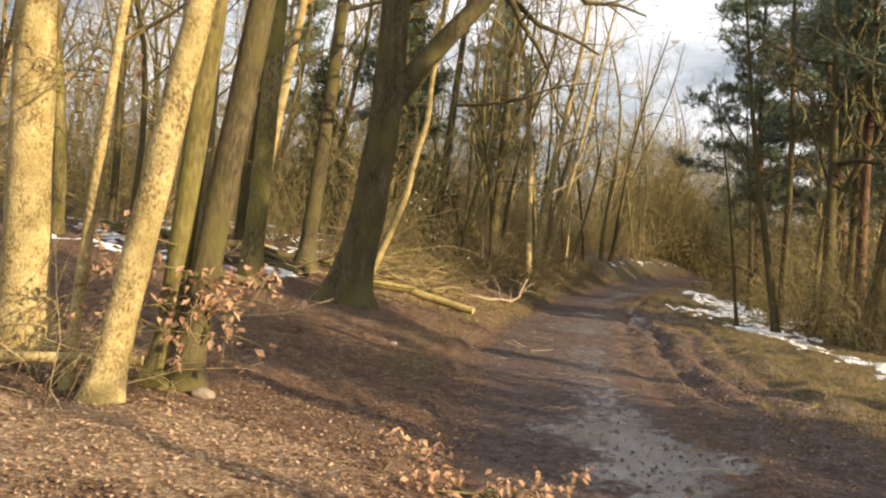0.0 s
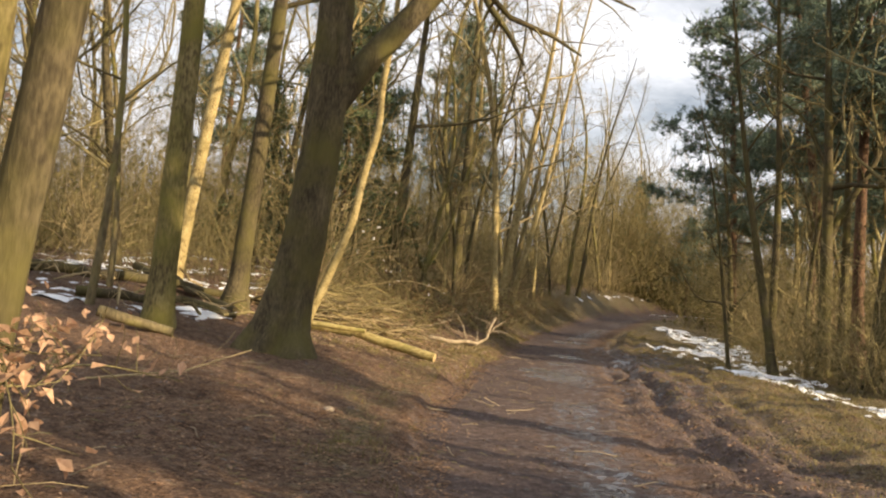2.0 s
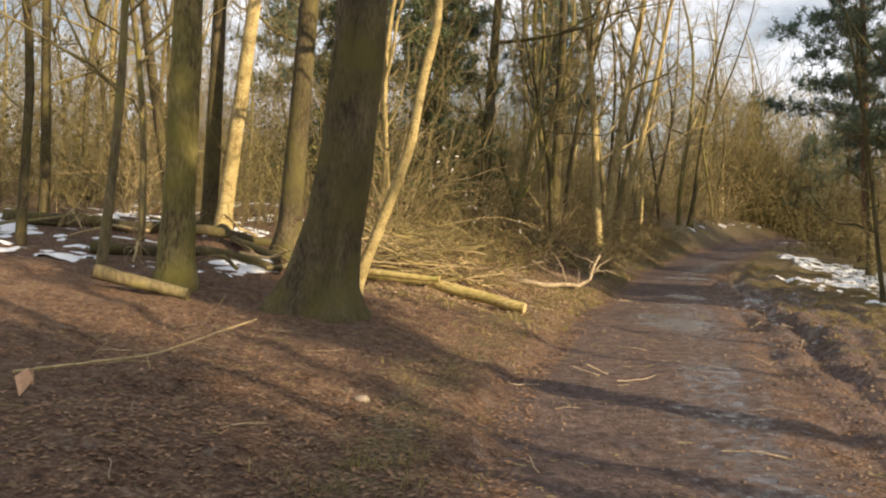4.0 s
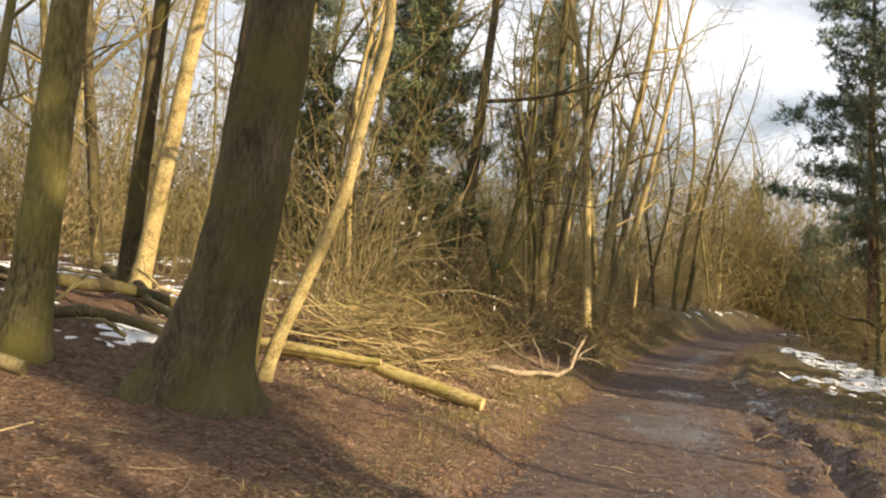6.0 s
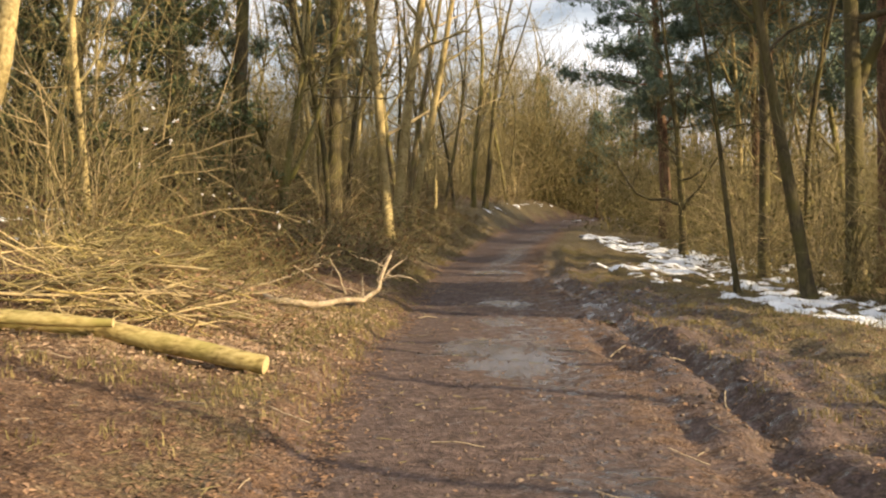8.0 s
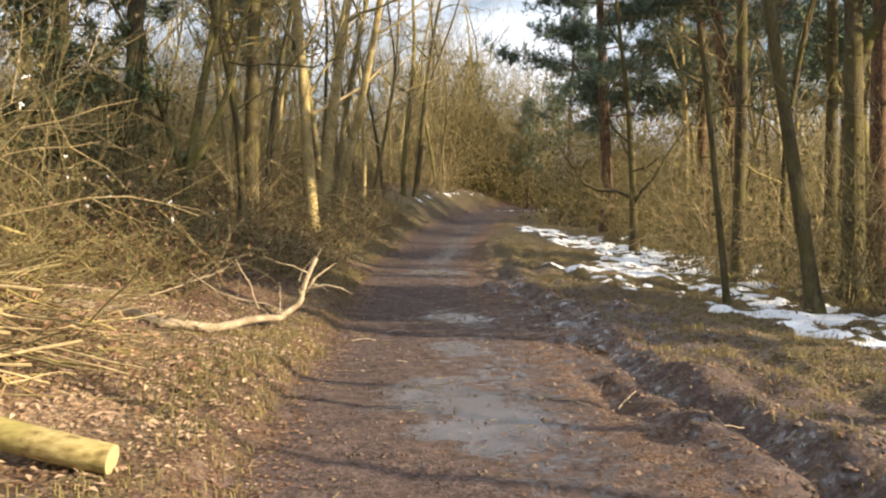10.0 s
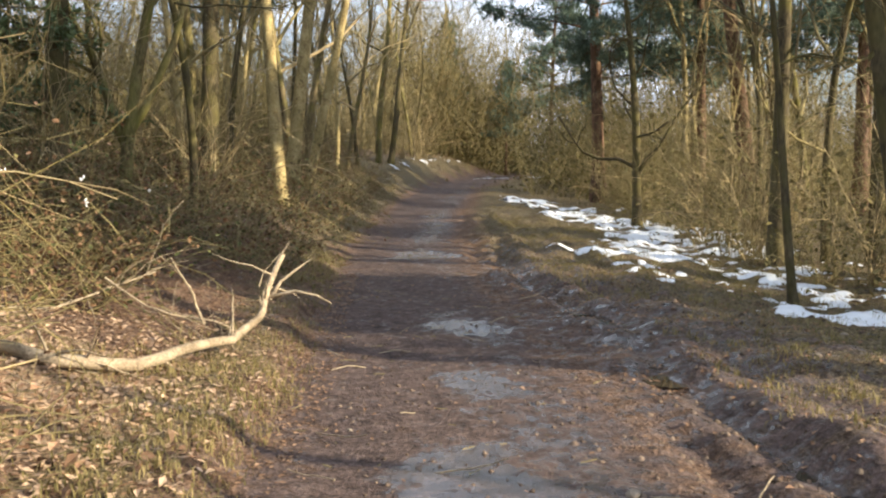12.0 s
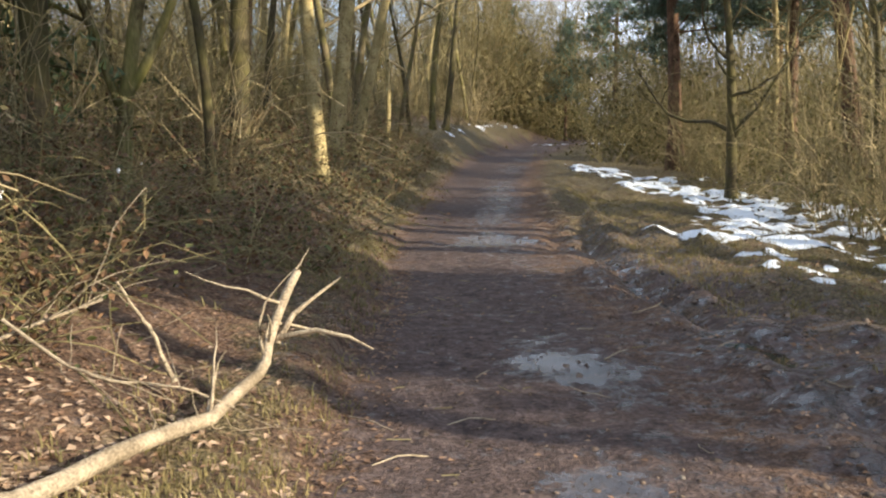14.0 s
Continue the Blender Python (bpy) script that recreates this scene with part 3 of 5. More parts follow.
# ---- trees that the path passes ----
def main_trees():
    lit = "bare tree with pale sunlit bark beside the path"
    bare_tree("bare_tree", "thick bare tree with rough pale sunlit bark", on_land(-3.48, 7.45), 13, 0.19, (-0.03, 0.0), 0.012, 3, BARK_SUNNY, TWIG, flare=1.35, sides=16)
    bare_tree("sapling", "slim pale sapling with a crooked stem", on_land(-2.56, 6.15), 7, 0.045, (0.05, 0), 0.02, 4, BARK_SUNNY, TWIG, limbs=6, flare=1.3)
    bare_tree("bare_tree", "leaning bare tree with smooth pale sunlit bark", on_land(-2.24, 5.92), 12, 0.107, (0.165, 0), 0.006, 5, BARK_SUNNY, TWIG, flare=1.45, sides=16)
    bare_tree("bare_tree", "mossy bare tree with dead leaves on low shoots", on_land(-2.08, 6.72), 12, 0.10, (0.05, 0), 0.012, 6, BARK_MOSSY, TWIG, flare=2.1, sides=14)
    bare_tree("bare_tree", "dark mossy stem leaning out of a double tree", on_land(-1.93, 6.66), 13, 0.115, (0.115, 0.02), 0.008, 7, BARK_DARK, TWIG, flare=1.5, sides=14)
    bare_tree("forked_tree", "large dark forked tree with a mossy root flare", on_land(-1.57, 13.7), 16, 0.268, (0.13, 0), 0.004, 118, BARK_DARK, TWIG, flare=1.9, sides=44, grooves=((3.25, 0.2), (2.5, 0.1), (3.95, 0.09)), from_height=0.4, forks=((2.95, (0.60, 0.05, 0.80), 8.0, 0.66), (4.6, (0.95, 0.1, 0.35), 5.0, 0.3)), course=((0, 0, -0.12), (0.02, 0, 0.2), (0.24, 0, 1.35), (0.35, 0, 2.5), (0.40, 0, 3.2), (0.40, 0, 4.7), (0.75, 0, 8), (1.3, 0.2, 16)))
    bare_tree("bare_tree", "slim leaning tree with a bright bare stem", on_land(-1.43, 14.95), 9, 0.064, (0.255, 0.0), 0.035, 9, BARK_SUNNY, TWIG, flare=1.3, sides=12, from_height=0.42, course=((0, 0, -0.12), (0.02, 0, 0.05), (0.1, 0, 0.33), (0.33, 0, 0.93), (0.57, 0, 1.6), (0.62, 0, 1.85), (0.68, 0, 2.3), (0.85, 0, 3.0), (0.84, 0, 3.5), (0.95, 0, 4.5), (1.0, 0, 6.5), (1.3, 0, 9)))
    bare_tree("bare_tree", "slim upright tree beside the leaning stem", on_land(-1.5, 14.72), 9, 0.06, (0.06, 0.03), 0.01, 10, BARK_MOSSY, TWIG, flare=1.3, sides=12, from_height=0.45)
    # Mossy bark, picked lighter to put the sun on this stem into colour.
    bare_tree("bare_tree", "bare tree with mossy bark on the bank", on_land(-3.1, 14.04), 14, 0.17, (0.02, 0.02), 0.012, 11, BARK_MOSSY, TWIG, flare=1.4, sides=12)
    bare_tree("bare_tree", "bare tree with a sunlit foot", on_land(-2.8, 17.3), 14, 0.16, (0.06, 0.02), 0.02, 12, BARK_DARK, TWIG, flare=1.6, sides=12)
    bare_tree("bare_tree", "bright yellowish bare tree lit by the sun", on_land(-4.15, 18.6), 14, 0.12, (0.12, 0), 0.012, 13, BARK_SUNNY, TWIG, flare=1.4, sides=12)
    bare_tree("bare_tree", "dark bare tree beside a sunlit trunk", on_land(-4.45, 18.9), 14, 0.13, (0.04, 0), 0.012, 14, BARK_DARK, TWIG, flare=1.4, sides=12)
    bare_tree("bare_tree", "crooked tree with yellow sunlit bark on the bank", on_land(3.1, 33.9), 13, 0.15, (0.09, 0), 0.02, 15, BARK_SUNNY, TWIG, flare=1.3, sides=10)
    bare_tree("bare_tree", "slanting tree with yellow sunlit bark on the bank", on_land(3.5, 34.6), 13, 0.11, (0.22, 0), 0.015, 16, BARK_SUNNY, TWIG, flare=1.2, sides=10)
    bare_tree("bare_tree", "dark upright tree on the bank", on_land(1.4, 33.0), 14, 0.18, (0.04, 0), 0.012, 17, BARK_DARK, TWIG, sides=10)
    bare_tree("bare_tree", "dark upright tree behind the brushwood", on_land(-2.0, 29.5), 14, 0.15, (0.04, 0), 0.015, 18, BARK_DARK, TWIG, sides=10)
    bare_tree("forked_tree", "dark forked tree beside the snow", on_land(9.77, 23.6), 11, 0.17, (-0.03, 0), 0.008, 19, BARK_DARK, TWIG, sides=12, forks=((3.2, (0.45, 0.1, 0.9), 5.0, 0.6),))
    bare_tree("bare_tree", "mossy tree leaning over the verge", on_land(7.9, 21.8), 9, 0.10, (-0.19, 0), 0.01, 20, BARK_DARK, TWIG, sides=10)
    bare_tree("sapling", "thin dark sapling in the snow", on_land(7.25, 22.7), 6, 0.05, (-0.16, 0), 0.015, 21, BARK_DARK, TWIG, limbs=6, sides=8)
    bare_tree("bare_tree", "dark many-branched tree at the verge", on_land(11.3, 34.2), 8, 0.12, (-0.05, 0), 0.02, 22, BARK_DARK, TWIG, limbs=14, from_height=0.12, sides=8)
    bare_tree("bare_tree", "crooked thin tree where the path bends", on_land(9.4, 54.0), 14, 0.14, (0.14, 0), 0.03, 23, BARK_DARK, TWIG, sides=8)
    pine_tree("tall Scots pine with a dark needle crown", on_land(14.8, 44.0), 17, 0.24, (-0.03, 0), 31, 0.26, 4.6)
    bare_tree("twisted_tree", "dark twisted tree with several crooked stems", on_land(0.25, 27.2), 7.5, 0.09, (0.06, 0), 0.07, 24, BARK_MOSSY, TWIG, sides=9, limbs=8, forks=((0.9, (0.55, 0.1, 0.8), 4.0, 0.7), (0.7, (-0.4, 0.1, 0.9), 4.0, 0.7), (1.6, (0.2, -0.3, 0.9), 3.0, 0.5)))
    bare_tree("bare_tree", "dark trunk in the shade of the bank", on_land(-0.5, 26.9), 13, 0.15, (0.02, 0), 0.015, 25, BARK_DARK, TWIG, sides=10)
    bare_tree("bare_tree", "thin dark tree with a wavy stem", on_land(1.15, 27.6), 8, 0.06, (0.03, 0), 0.09, 26, BARK_DARK, TWIG, sides=8)
    pine_tree("large leaning pine with a reddish trunk", on_land(16.3, 37.0), 16, 0.25, (-0.17, 0), 35, 0.45, 3.0)
    pine_tree("tall Scots pine with a reddish trunk", on_land(11.2, 24.8), 16, 0.17, (-0.06, 0), 32, 0.4, 2.8)
    pine_tree("tall Scots pine with a dark needle crown", on_land(17.6, 42.0), 16, 0.2, (-0.03, 0), 33, 0.3, 3.4)


main_trees()


# ---- the wood behind ----
def scatter(rng, count, inside, spacing, taken):
    """Places inside a region, no two nearer than spacing."""
    found, tries = [], 0
    while len(found) < count and tries < count * 60:
        tries += 1
        x, y = inside(rng)
        if all((x - a) ** 2 + (y - b) ** 2 > spacing ** 2 for a, b in taken):
            found.append((x, y))
            taken.append((x, y))
    return found


def bank_side(rng):
    y = 14 + 76 * rng.uniform() ** 1.2
    return float(left_edge(y)) - (2.6 + 1.4 * (y < 32) + 36 * rng.uniform() ** 1.6), y


def verge_side(rng):
    y = 20 + 72 * rng.uniform() ** 1.1
    return float(right_edge(y)) + 5.2 + 34 * rng.uniform() ** 1.5, y


def far_end(rng):
    y = rng.uniform(78, 120)
    return rng.uniform(-30, 75), y


def behind_left(rng):
    return rng.uniform(-30, -5), rng.uniform(-20, 16)


TAKEN = [(-3.5, 7.5), (-2.7, 6.6), (-2.1, 7), (-3.3, 11.3), (-1.5, 13.1), (-1.6, 15.3), (-3.1, 14), (-2.8, 17.3), (-4.5, 23), (-5.2, 22.2), (3.1, 33.9), (1.4, 33), (-0.3, 26.5), (9.8, 23.6), (7.9, 21.8), (7.3, 22.7), (10.9, 33.1), (9.4, 54), (14.8, 44), (11.2, 24.8), (17.6, 42)]


def woods():
    rng = np.random.RandomState(77)
    kinds = []
    for k in range(7):
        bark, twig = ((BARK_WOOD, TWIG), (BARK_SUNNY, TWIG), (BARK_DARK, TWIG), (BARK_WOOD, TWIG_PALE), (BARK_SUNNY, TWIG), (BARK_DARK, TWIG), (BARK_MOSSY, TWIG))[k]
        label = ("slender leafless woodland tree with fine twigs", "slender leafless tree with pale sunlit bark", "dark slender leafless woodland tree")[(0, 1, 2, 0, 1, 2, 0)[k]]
        tree = bare_tree("woodland_tree", label, (0, 0, 0), 10 + 0.9 * k, 0.05 + 0.012 * k, (0.05 * ((k % 3) - 1), 0.03), 0.065 + 0.02 * (k % 3), 100 + k, bark, twig, limbs=12, from_height=0.14, per_limb=6, per_branch=5, flare=1.25, sides=7, group="woodland trees", far=True, spread=0.3, forks=((2.2 + k, (0.35, 0.2, 0.9), 5.5, 0.6),) if k % 2 else ())
        kinds.append(tree)
    places = []
    for count, region, gap in ((135, bank_side, 0.9), (66, verge_side, 1.0), (80, far_end, 1.4), (20, behind_left, 2.5)):
        places += scatter(rng, count, region, gap, TAKEN)
    places += [(2.6, 30.5), (3.4, 36.4), (4.0, 39.0), (5.2, 41.6), (6.0, 44.8), (1.9, 36.0), (7.0, 48.5), (4.4, 46.0), (8.6, 52.5), (1.0, 30.0)]
    for k, (x, y) in enumerate(places):
        size = rng.uniform(0.75, 1.2)
        m = pose(*on_land(x, y), rng.normal(0, 2.5), rng.normal(0, 2.5), rng.uniform(0, 360)) @ Matrix.Scale(size, 4)
        if k < len(kinds):
            kinds[k].matrix_basis = m
        else:
            # Stems here take the darker bark colours to stand for shade.
            shaded = x < -3 and y < 32
            copy = copy_thing(kinds[(0, 2, 5, 6)[rng.randint(4)] if shaded else rng.randint(len(kinds))], m)
            copy.matrix_basis = m


woods()


def tall_trees():
    """Straight trees beyond the verge and behind the start; their stems throw the long bars of shade across the path."""
    rng = np.random.RandomState(15)
    kinds = []
    for k in range(3):
        kinds.append(bare_tree("tall_tree", "tall straight leafless tree beyond the verge", (0, 0, 0), 13 + k, 0.10 + 0.03 * k, (0.01, 0.01 * k), 0.012, 140 + k, (BARK_DARK, BARK_WOOD, BARK_DARK)[k], TWIG, limbs=9, from_height=0.33, per_limb=5, per_branch=4, flare=1.3, sides=8, group="tall trees beyond the verge", far=True, spread=0.22))
    slope = -SUN_TO.y / SUN_TO.x
    rows = [(3.85, 1.1), (6.1, 1.2), (7.0, 0.9), (8.4, 1.2), (9.4, 0.9), (10.2, 1.3), (10.7, 1.1), (12.45, 1.4), (12.9, 1.3), (15.2, 0.5), (17.9, 0.5), (19.3, 0.5), (20.1, 0.5), (22.8, 0.9), (24.0, 1.3), (24.6, 1.3), (25.3, 1.4), (27.1, 1.2), (27.8, 0.9), (30.0, 0.9), (32.6, 1.2), (34.2, 0.8)]
    for k, (row, thick) in enumerate(rows):
        x = rng.uniform(9.0, 12.5) + 0.04 * max(0.0, row - 22)
        m = pose(*on_land(x, row - slope * x), 0, 0, rng.uniform(0, 360)) @ Matrix.Diagonal((thick, thick, rng.uniform(0.9, 1.1), 1))
        if k < 3:
            kinds[k].matrix_basis = m
        else:
            copy_thing(kinds[rng.randint(3)], m).matrix_basis = m


tall_trees()


def pines():
    first = pine_tree("dark Scots pine in the wood beyond the verge", on_land(22, 50), 17, 0.2, (0.01, 0.01), 41, 0.3, 3.4, group="pines in the wood")
    second = pine_tree("dark Scots pine in the wood beyond the verge", on_land(15.5, 31), 14, 0.17, (-0.02, 0.01), 42, 0.35, 3.0, group="pines in the wood")
    # Pine out of view, added only to throw shade on the forked tree.
    pine_tree("unseen narrow Scots pine added to shade the forked tree", on_land(15.4, 3.0), 15, 0.2, (0.0, 0.0), 47, 0.5, 1.3)
    rng = np.random.RandomState(5)
    # Pines at (13.4, 17.6), (19.0, -3.6), (18.0, 14.1) are unseen, added for shade.
    for k, (x, y) in enumerate(((19, 36), (25, 43), (13.4, 17.6), (17, 25), (21, 64), (19.0, -3.6), (18.0, 14.1), (-2.5, 33), (-8, 40), (1.5, 46), (19, 79), (22, 75), (15.5, 85))):
        m = pose(*on_land(x, y), 0, 0, rng.uniform(0, 360)) @ Matrix.Scale(rng.uniform(0.75, 1.05) * (0.7 if y > 64 else 1), 4)
        copy_thing((first, second)[k % 2], m).matrix_basis = m


pines()
spruce_tree("young dark green spruce behind the brushwood", on_land(-1.7, 26.6), 7.0, 0.07, 45)
spruce_tree("small dark green spruce in the wood", on_land(-4.6, 29.0), 5.5, 0.06, 46)


def bush(name, label, seed, height, stems, spread, mat, leaf_mat=None, leaf_count=0, radius=0.012, group="", fine=5, droop=0.05):
    """A leafless shrub of arching stems with side twigs, some with dead leaves left on."""
    rng = np.random.RandomState(seed)
    thing = tagged(new(name), label, "shrub", group)
    wood, places = Geo(), []
    for _ in range(stems):
        turn, out = rng.uniform(0, 6.3), abs(rng.normal(0, 1)) * spread
        start = np.array([np.cos(turn), np.sin(turn), 0]) * out * 0.4 + (0, 0, -0.08)
        way = np.array([np.cos(turn) * spread, np.sin(turn) * spread, 1.0]) + rng.normal(0, 0.25, 3)
        length = height * rng.uniform(0.5, 1.15)
        pts = bough(rng, start, way, length, droop, 0.16 + droop, 8)
        thick = radius * rng.uniform(0.5, 1.3)
        wood.tube(pts, np.linspace(thick, thick * 0.3, len(pts)), 3)
        for _ in range(fine):
            k = rng.randint(1, len(pts) - 1)
            side = bough(rng, pts[k], unit(pts[k + 1] - pts[k]) * 0.8 + rng.normal(0, 0.6, 3), length * rng.uniform(0.15, 0.4), 0.02, 0.22, 2)
            wood.tube(side, np.linspace(thick * 0.5, thick * 0.15, len(side)), 3)
            places += [side[rng.randint(1, len(side))] + rng.normal(0, 0.03, 3)]
    tagged(wood.make("twig_mass", mat, thing), kind="stuff")
    if leaf_count:
        geo, pick = Geo(), rng.randint(0, len(places), leaf_count)
        leaves(geo, rng, np.array(places)[pick] + rng.normal(0, 0.05, (leaf_count, 3)), 0.05, 0.8)
        tagged(geo.make("leaves", leaf_mat, thing, smooth=False), kind="stuff")
    return thing


def undergrowth():
    rng = np.random.RandomState(21)
    kinds = [
        bush("bush", "leafless olive-brown thicket of thin twigs", 1, 2.2, 17, 0.5, TWIG, group="undergrowth"),
        bush("bush", "leafless brown thicket with a few dead leaves", 2, 1.6, 17, 0.7, TWIG, DEAD_LEAF, 60, group="undergrowth"),
        bush("bush", "tall pale leafless shrub of upright stems", 3, 3.2, 18, 0.28, TWIG_PALE, group="undergrowth"),
        bush("bush", "leafless brown thicket of thin twigs", 4, 2.8, 17, 0.4, TWIG, group="undergrowth", fine=6),
    ]

    def left_side(r):
        y = 21 + 60 * r.uniform() ** 1.3
        return float(left_edge(y)) - 2.0 - (1.2 if y < 26 else 0) - 22 * r.uniform() ** 1.5, y

    def left_near(r):
        y = r.uniform(10, 30)
        return r.uniform(-22, -7.2 if y < 20 else -4.5), y

    def right_side(r):
        y = 18 + 60 * r.uniform() ** 1.2
        return float(right_edge(y)) + 4.9 + 24 * r.uniform() ** 2.4, y

    def far_side(r):
        return r.uniform(-30, 70), r.uniform(72, 110)

    places, taken = [], []
    for count, region, gap in ((100, left_side, 0.8), (75, left_near, 1.0), (125, right_side, 0.6), (40, far_side, 2.0)):
        places += scatter(rng, count, region, gap, taken)
    for k, (x, y) in enumerate(places):
        size = rng.uniform(0.7, 1.15) * (1 + max(0, y - 55) / 45)
        m = pose(*on_land(x, y), 0, 0, rng.uniform(0, 360)) @ Matrix.Scale(size, 4)
        if k < len(kinds):
            kinds[k].matrix_basis = m
        else:
            copy_thing(kinds[rng.randint(len(kinds))], m).matrix_basis = m


undergrowth()


def thicket(name, label, seed, count, inside, low, high, mat, radius=0.006, side_twigs=2):
    """Uncountable thin stems of undergrowth over a stretch of the wood."""
    rng = np.random.RandomState(seed)
    geo = Geo()
    for _ in range(count):
        x, y = inside(rng)
        far = 1 + max(0.0, y - 30) / 40
        start = np.array(on_land(x, y, 0.05))
        h = rng.uniform(low, high)
        pts = bough(rng, start, (rng.normal(0, 0.3), rng.normal(0, 0.3), 1), h, 0.02, 0.19, 5)
        r = radius * rng.uniform(0.6, 1.6) * far
        geo.tube(pts, np.linspace(r, r * 0.4, len(pts)), 3)
        for _ in range(side_twigs):
            k = rng.randint(1, len(pts) - 1)
            side = bough(rng, pts[k], (rng.normal(0, 0.7), rng.normal(0, 0.7), 0.7), h * rng.uniform(0.2, 0.5), 0.0, 0.2, 2)
            geo.tube(side, np.linspace(r * 0.6, r * 0.25, len(side)), 3)
    tagged(geo.make(name, mat), label, "undergrowth", kind="stuff")


def left_wood(r):
    y = 19 + 50 * r.uniform() ** 1.2
    return float(left_edge(y)) - 3.2 - 26 * r.uniform() ** 1.3, y


def right_wood(r):
    y = 18 + 55 * r.uniform() ** 1.1
    return float(right_edge(y)) + 5.0 + 24 * r.uniform() ** 2.0, y


def end_wood(r):
    x = r.uniform(-25, 70)
    return x, r.uniform(64, 100) + max(0.0, 14 - abs(x - 22))


def bend_wood(r):
    y = r.uniform(46, 72)
    return float(right_edge(y)) + 2.5 + 15 * r.uniform() ** 1.3, y


def deep_left(r):
    y = r.uniform(24, 62)
    return float(left_edge(y)) - 9 - 24 * r.uniform(), y


def closing_wood(r):
    y = 74 + 10 * r.uniform()
    return float(left_edge(y)) + 1.0 - 10 * r.uniform(), y


def understorey(label, seed, clumps, inside, top, size):
    """Loose olive-brown leaves of ivy, bramble and holly that fill the wood between the stems."""
    rng = np.random.RandomState(seed)
    geo, places = Geo(), []
    for _ in range(clumps):
        x, y = inside(rng)
        h = top * rng.uniform(0.15, 1.0)
        n = rng.randint(40, 90)
        spread = rng.uniform(0.4, 1.0) * (1 + max(0, y - 30) / 40)
        p = rng.normal(0, 1, (n, 3)) * (spread, spread, 0.35 * h + 0.15)
        p += (x, y, 0.45 * h)
        p[:, 2] = np.abs(p[:, 2]) + land(p[:, 0], p[:, 1]) + 0.03
        places.append(p)
    places = np.vstack(places)
    leaves(geo, rng, places, size, 0.9, 0.4)
    tagged(geo.make("understorey", UNDER_LEAF, smooth=False), label, "undergrowth", kind="stuff")


def left_low(r):
    y = 21 + 42 * r.uniform() ** 1.1
    return float(left_edge(y)) - 3.4 - 24 * r.uniform() ** 1.2, y


understorey("olive-brown bramble and ivy understorey on the bank", 61, 620, left_low, 4.2, 0.085)
understorey("olive-brown bramble and ivy understorey beyond the verge", 62, 700, right_wood, 4.0, 0.085)
understorey("distant olive-brown understorey at the end of the path", 63, 520, end_wood, 8.5, 0.22)
understorey("tall dense brown-olive thicket closing the end of the path", 65, 320, closing_wood, 8.5, 0.2)
understorey("tall dense olive thicket beside the far bend of the path", 64, 330, bend_wood, 8.0, 0.15)

thicket("undergrowth", "leafless olive-brown undergrowth of thin stems", 51, 4000, left_wood, 1.2, 6.0, TWIG, 0.006, 2)
thicket("undergrowth", "leafless olive-brown undergrowth beyond the verge", 52, 2600, right_wood, 0.8, 4.4, TWIG)
thicket("undergrowth", "tall leafless olive thicket beside the far bend", 54, 900, bend_wood, 3.0, 8.0, TWIG, 0.008, 4)
thicket("undergrowth", "tall leafless brown thicket closing the end of the path", 55, 600, closing_wood, 5.0, 14.0, TWIG, 0.01, 5)
understorey("olive-yellow understorey deep in the wood", 66, 700, deep_left, 4.6, 0.13)
thicket("undergrowth", "tall leafless olive-brown stems deep in the wood", 56, 1500, deep_left, 3.0, 7.5, TWIG, 0.008, 4)
thicket("undergrowth", "distant leafless woodland undergrowth", 53, 2200, end_wood, 2.0, 8.5, TWIG, 0.014, 4)


def brambles():
    """The dark tangle of bramble on the bank beside the path."""
    rng = np.random.RandomState(9)
    stems, leaf = Geo(), Geo()
    places = []
    for _ in range(2600):
        y = 21.5 + 25.3 * rng.uniform() ** 1.5
        out = rng.uniform(0.5, 4.8) if y > 24 else rng.uniform(1.5, 5)
        x = float(left_edge(y)) - out
        start = np.array(on_land(x, y, 0.03))
        turn = rng.uniform(0, 6.3)
        pts = bough(rng, start, (np.cos(turn), np.sin(turn), rng.uniform(0.6, 2.2)), rng.uniform(0.6, 1.6), 0.2, 0.2, 6)
        pts[:, 2] = np.maximum(pts[:, 2], land(pts[:, 0], pts[:, 1]) + 0.01)
        stems.tube(pts, np.linspace(0.006, 0.003, len(pts)), 3)
        for _ in range(14):
            places.append(pts[rng.randint(1, len(pts))] + rng.normal(0, 0.06, 3))
    places = np.array(places)
    half = rng.uniform(size=len(places)) < 0.28
    thing = tagged(new("bramble_patch"), "dark tangled bramble patch on the path bank", "bramble", kind="stuff")
    tagged(stems.make("twig_mass", TWIG, thing), kind="stuff")
    leaves(leaf, rng, places[half], 0.055, 0.7)
    tagged(leaf.make("leaves", BRAMBLE, thing, smooth=False), kind="stuff")
    dry = Geo()
    leaves(dry, rng, places[~half], 0.05, 0.8)
    tagged(dry.make("leaves", BRACKEN, thing, smooth=False), kind="stuff")


brambles()


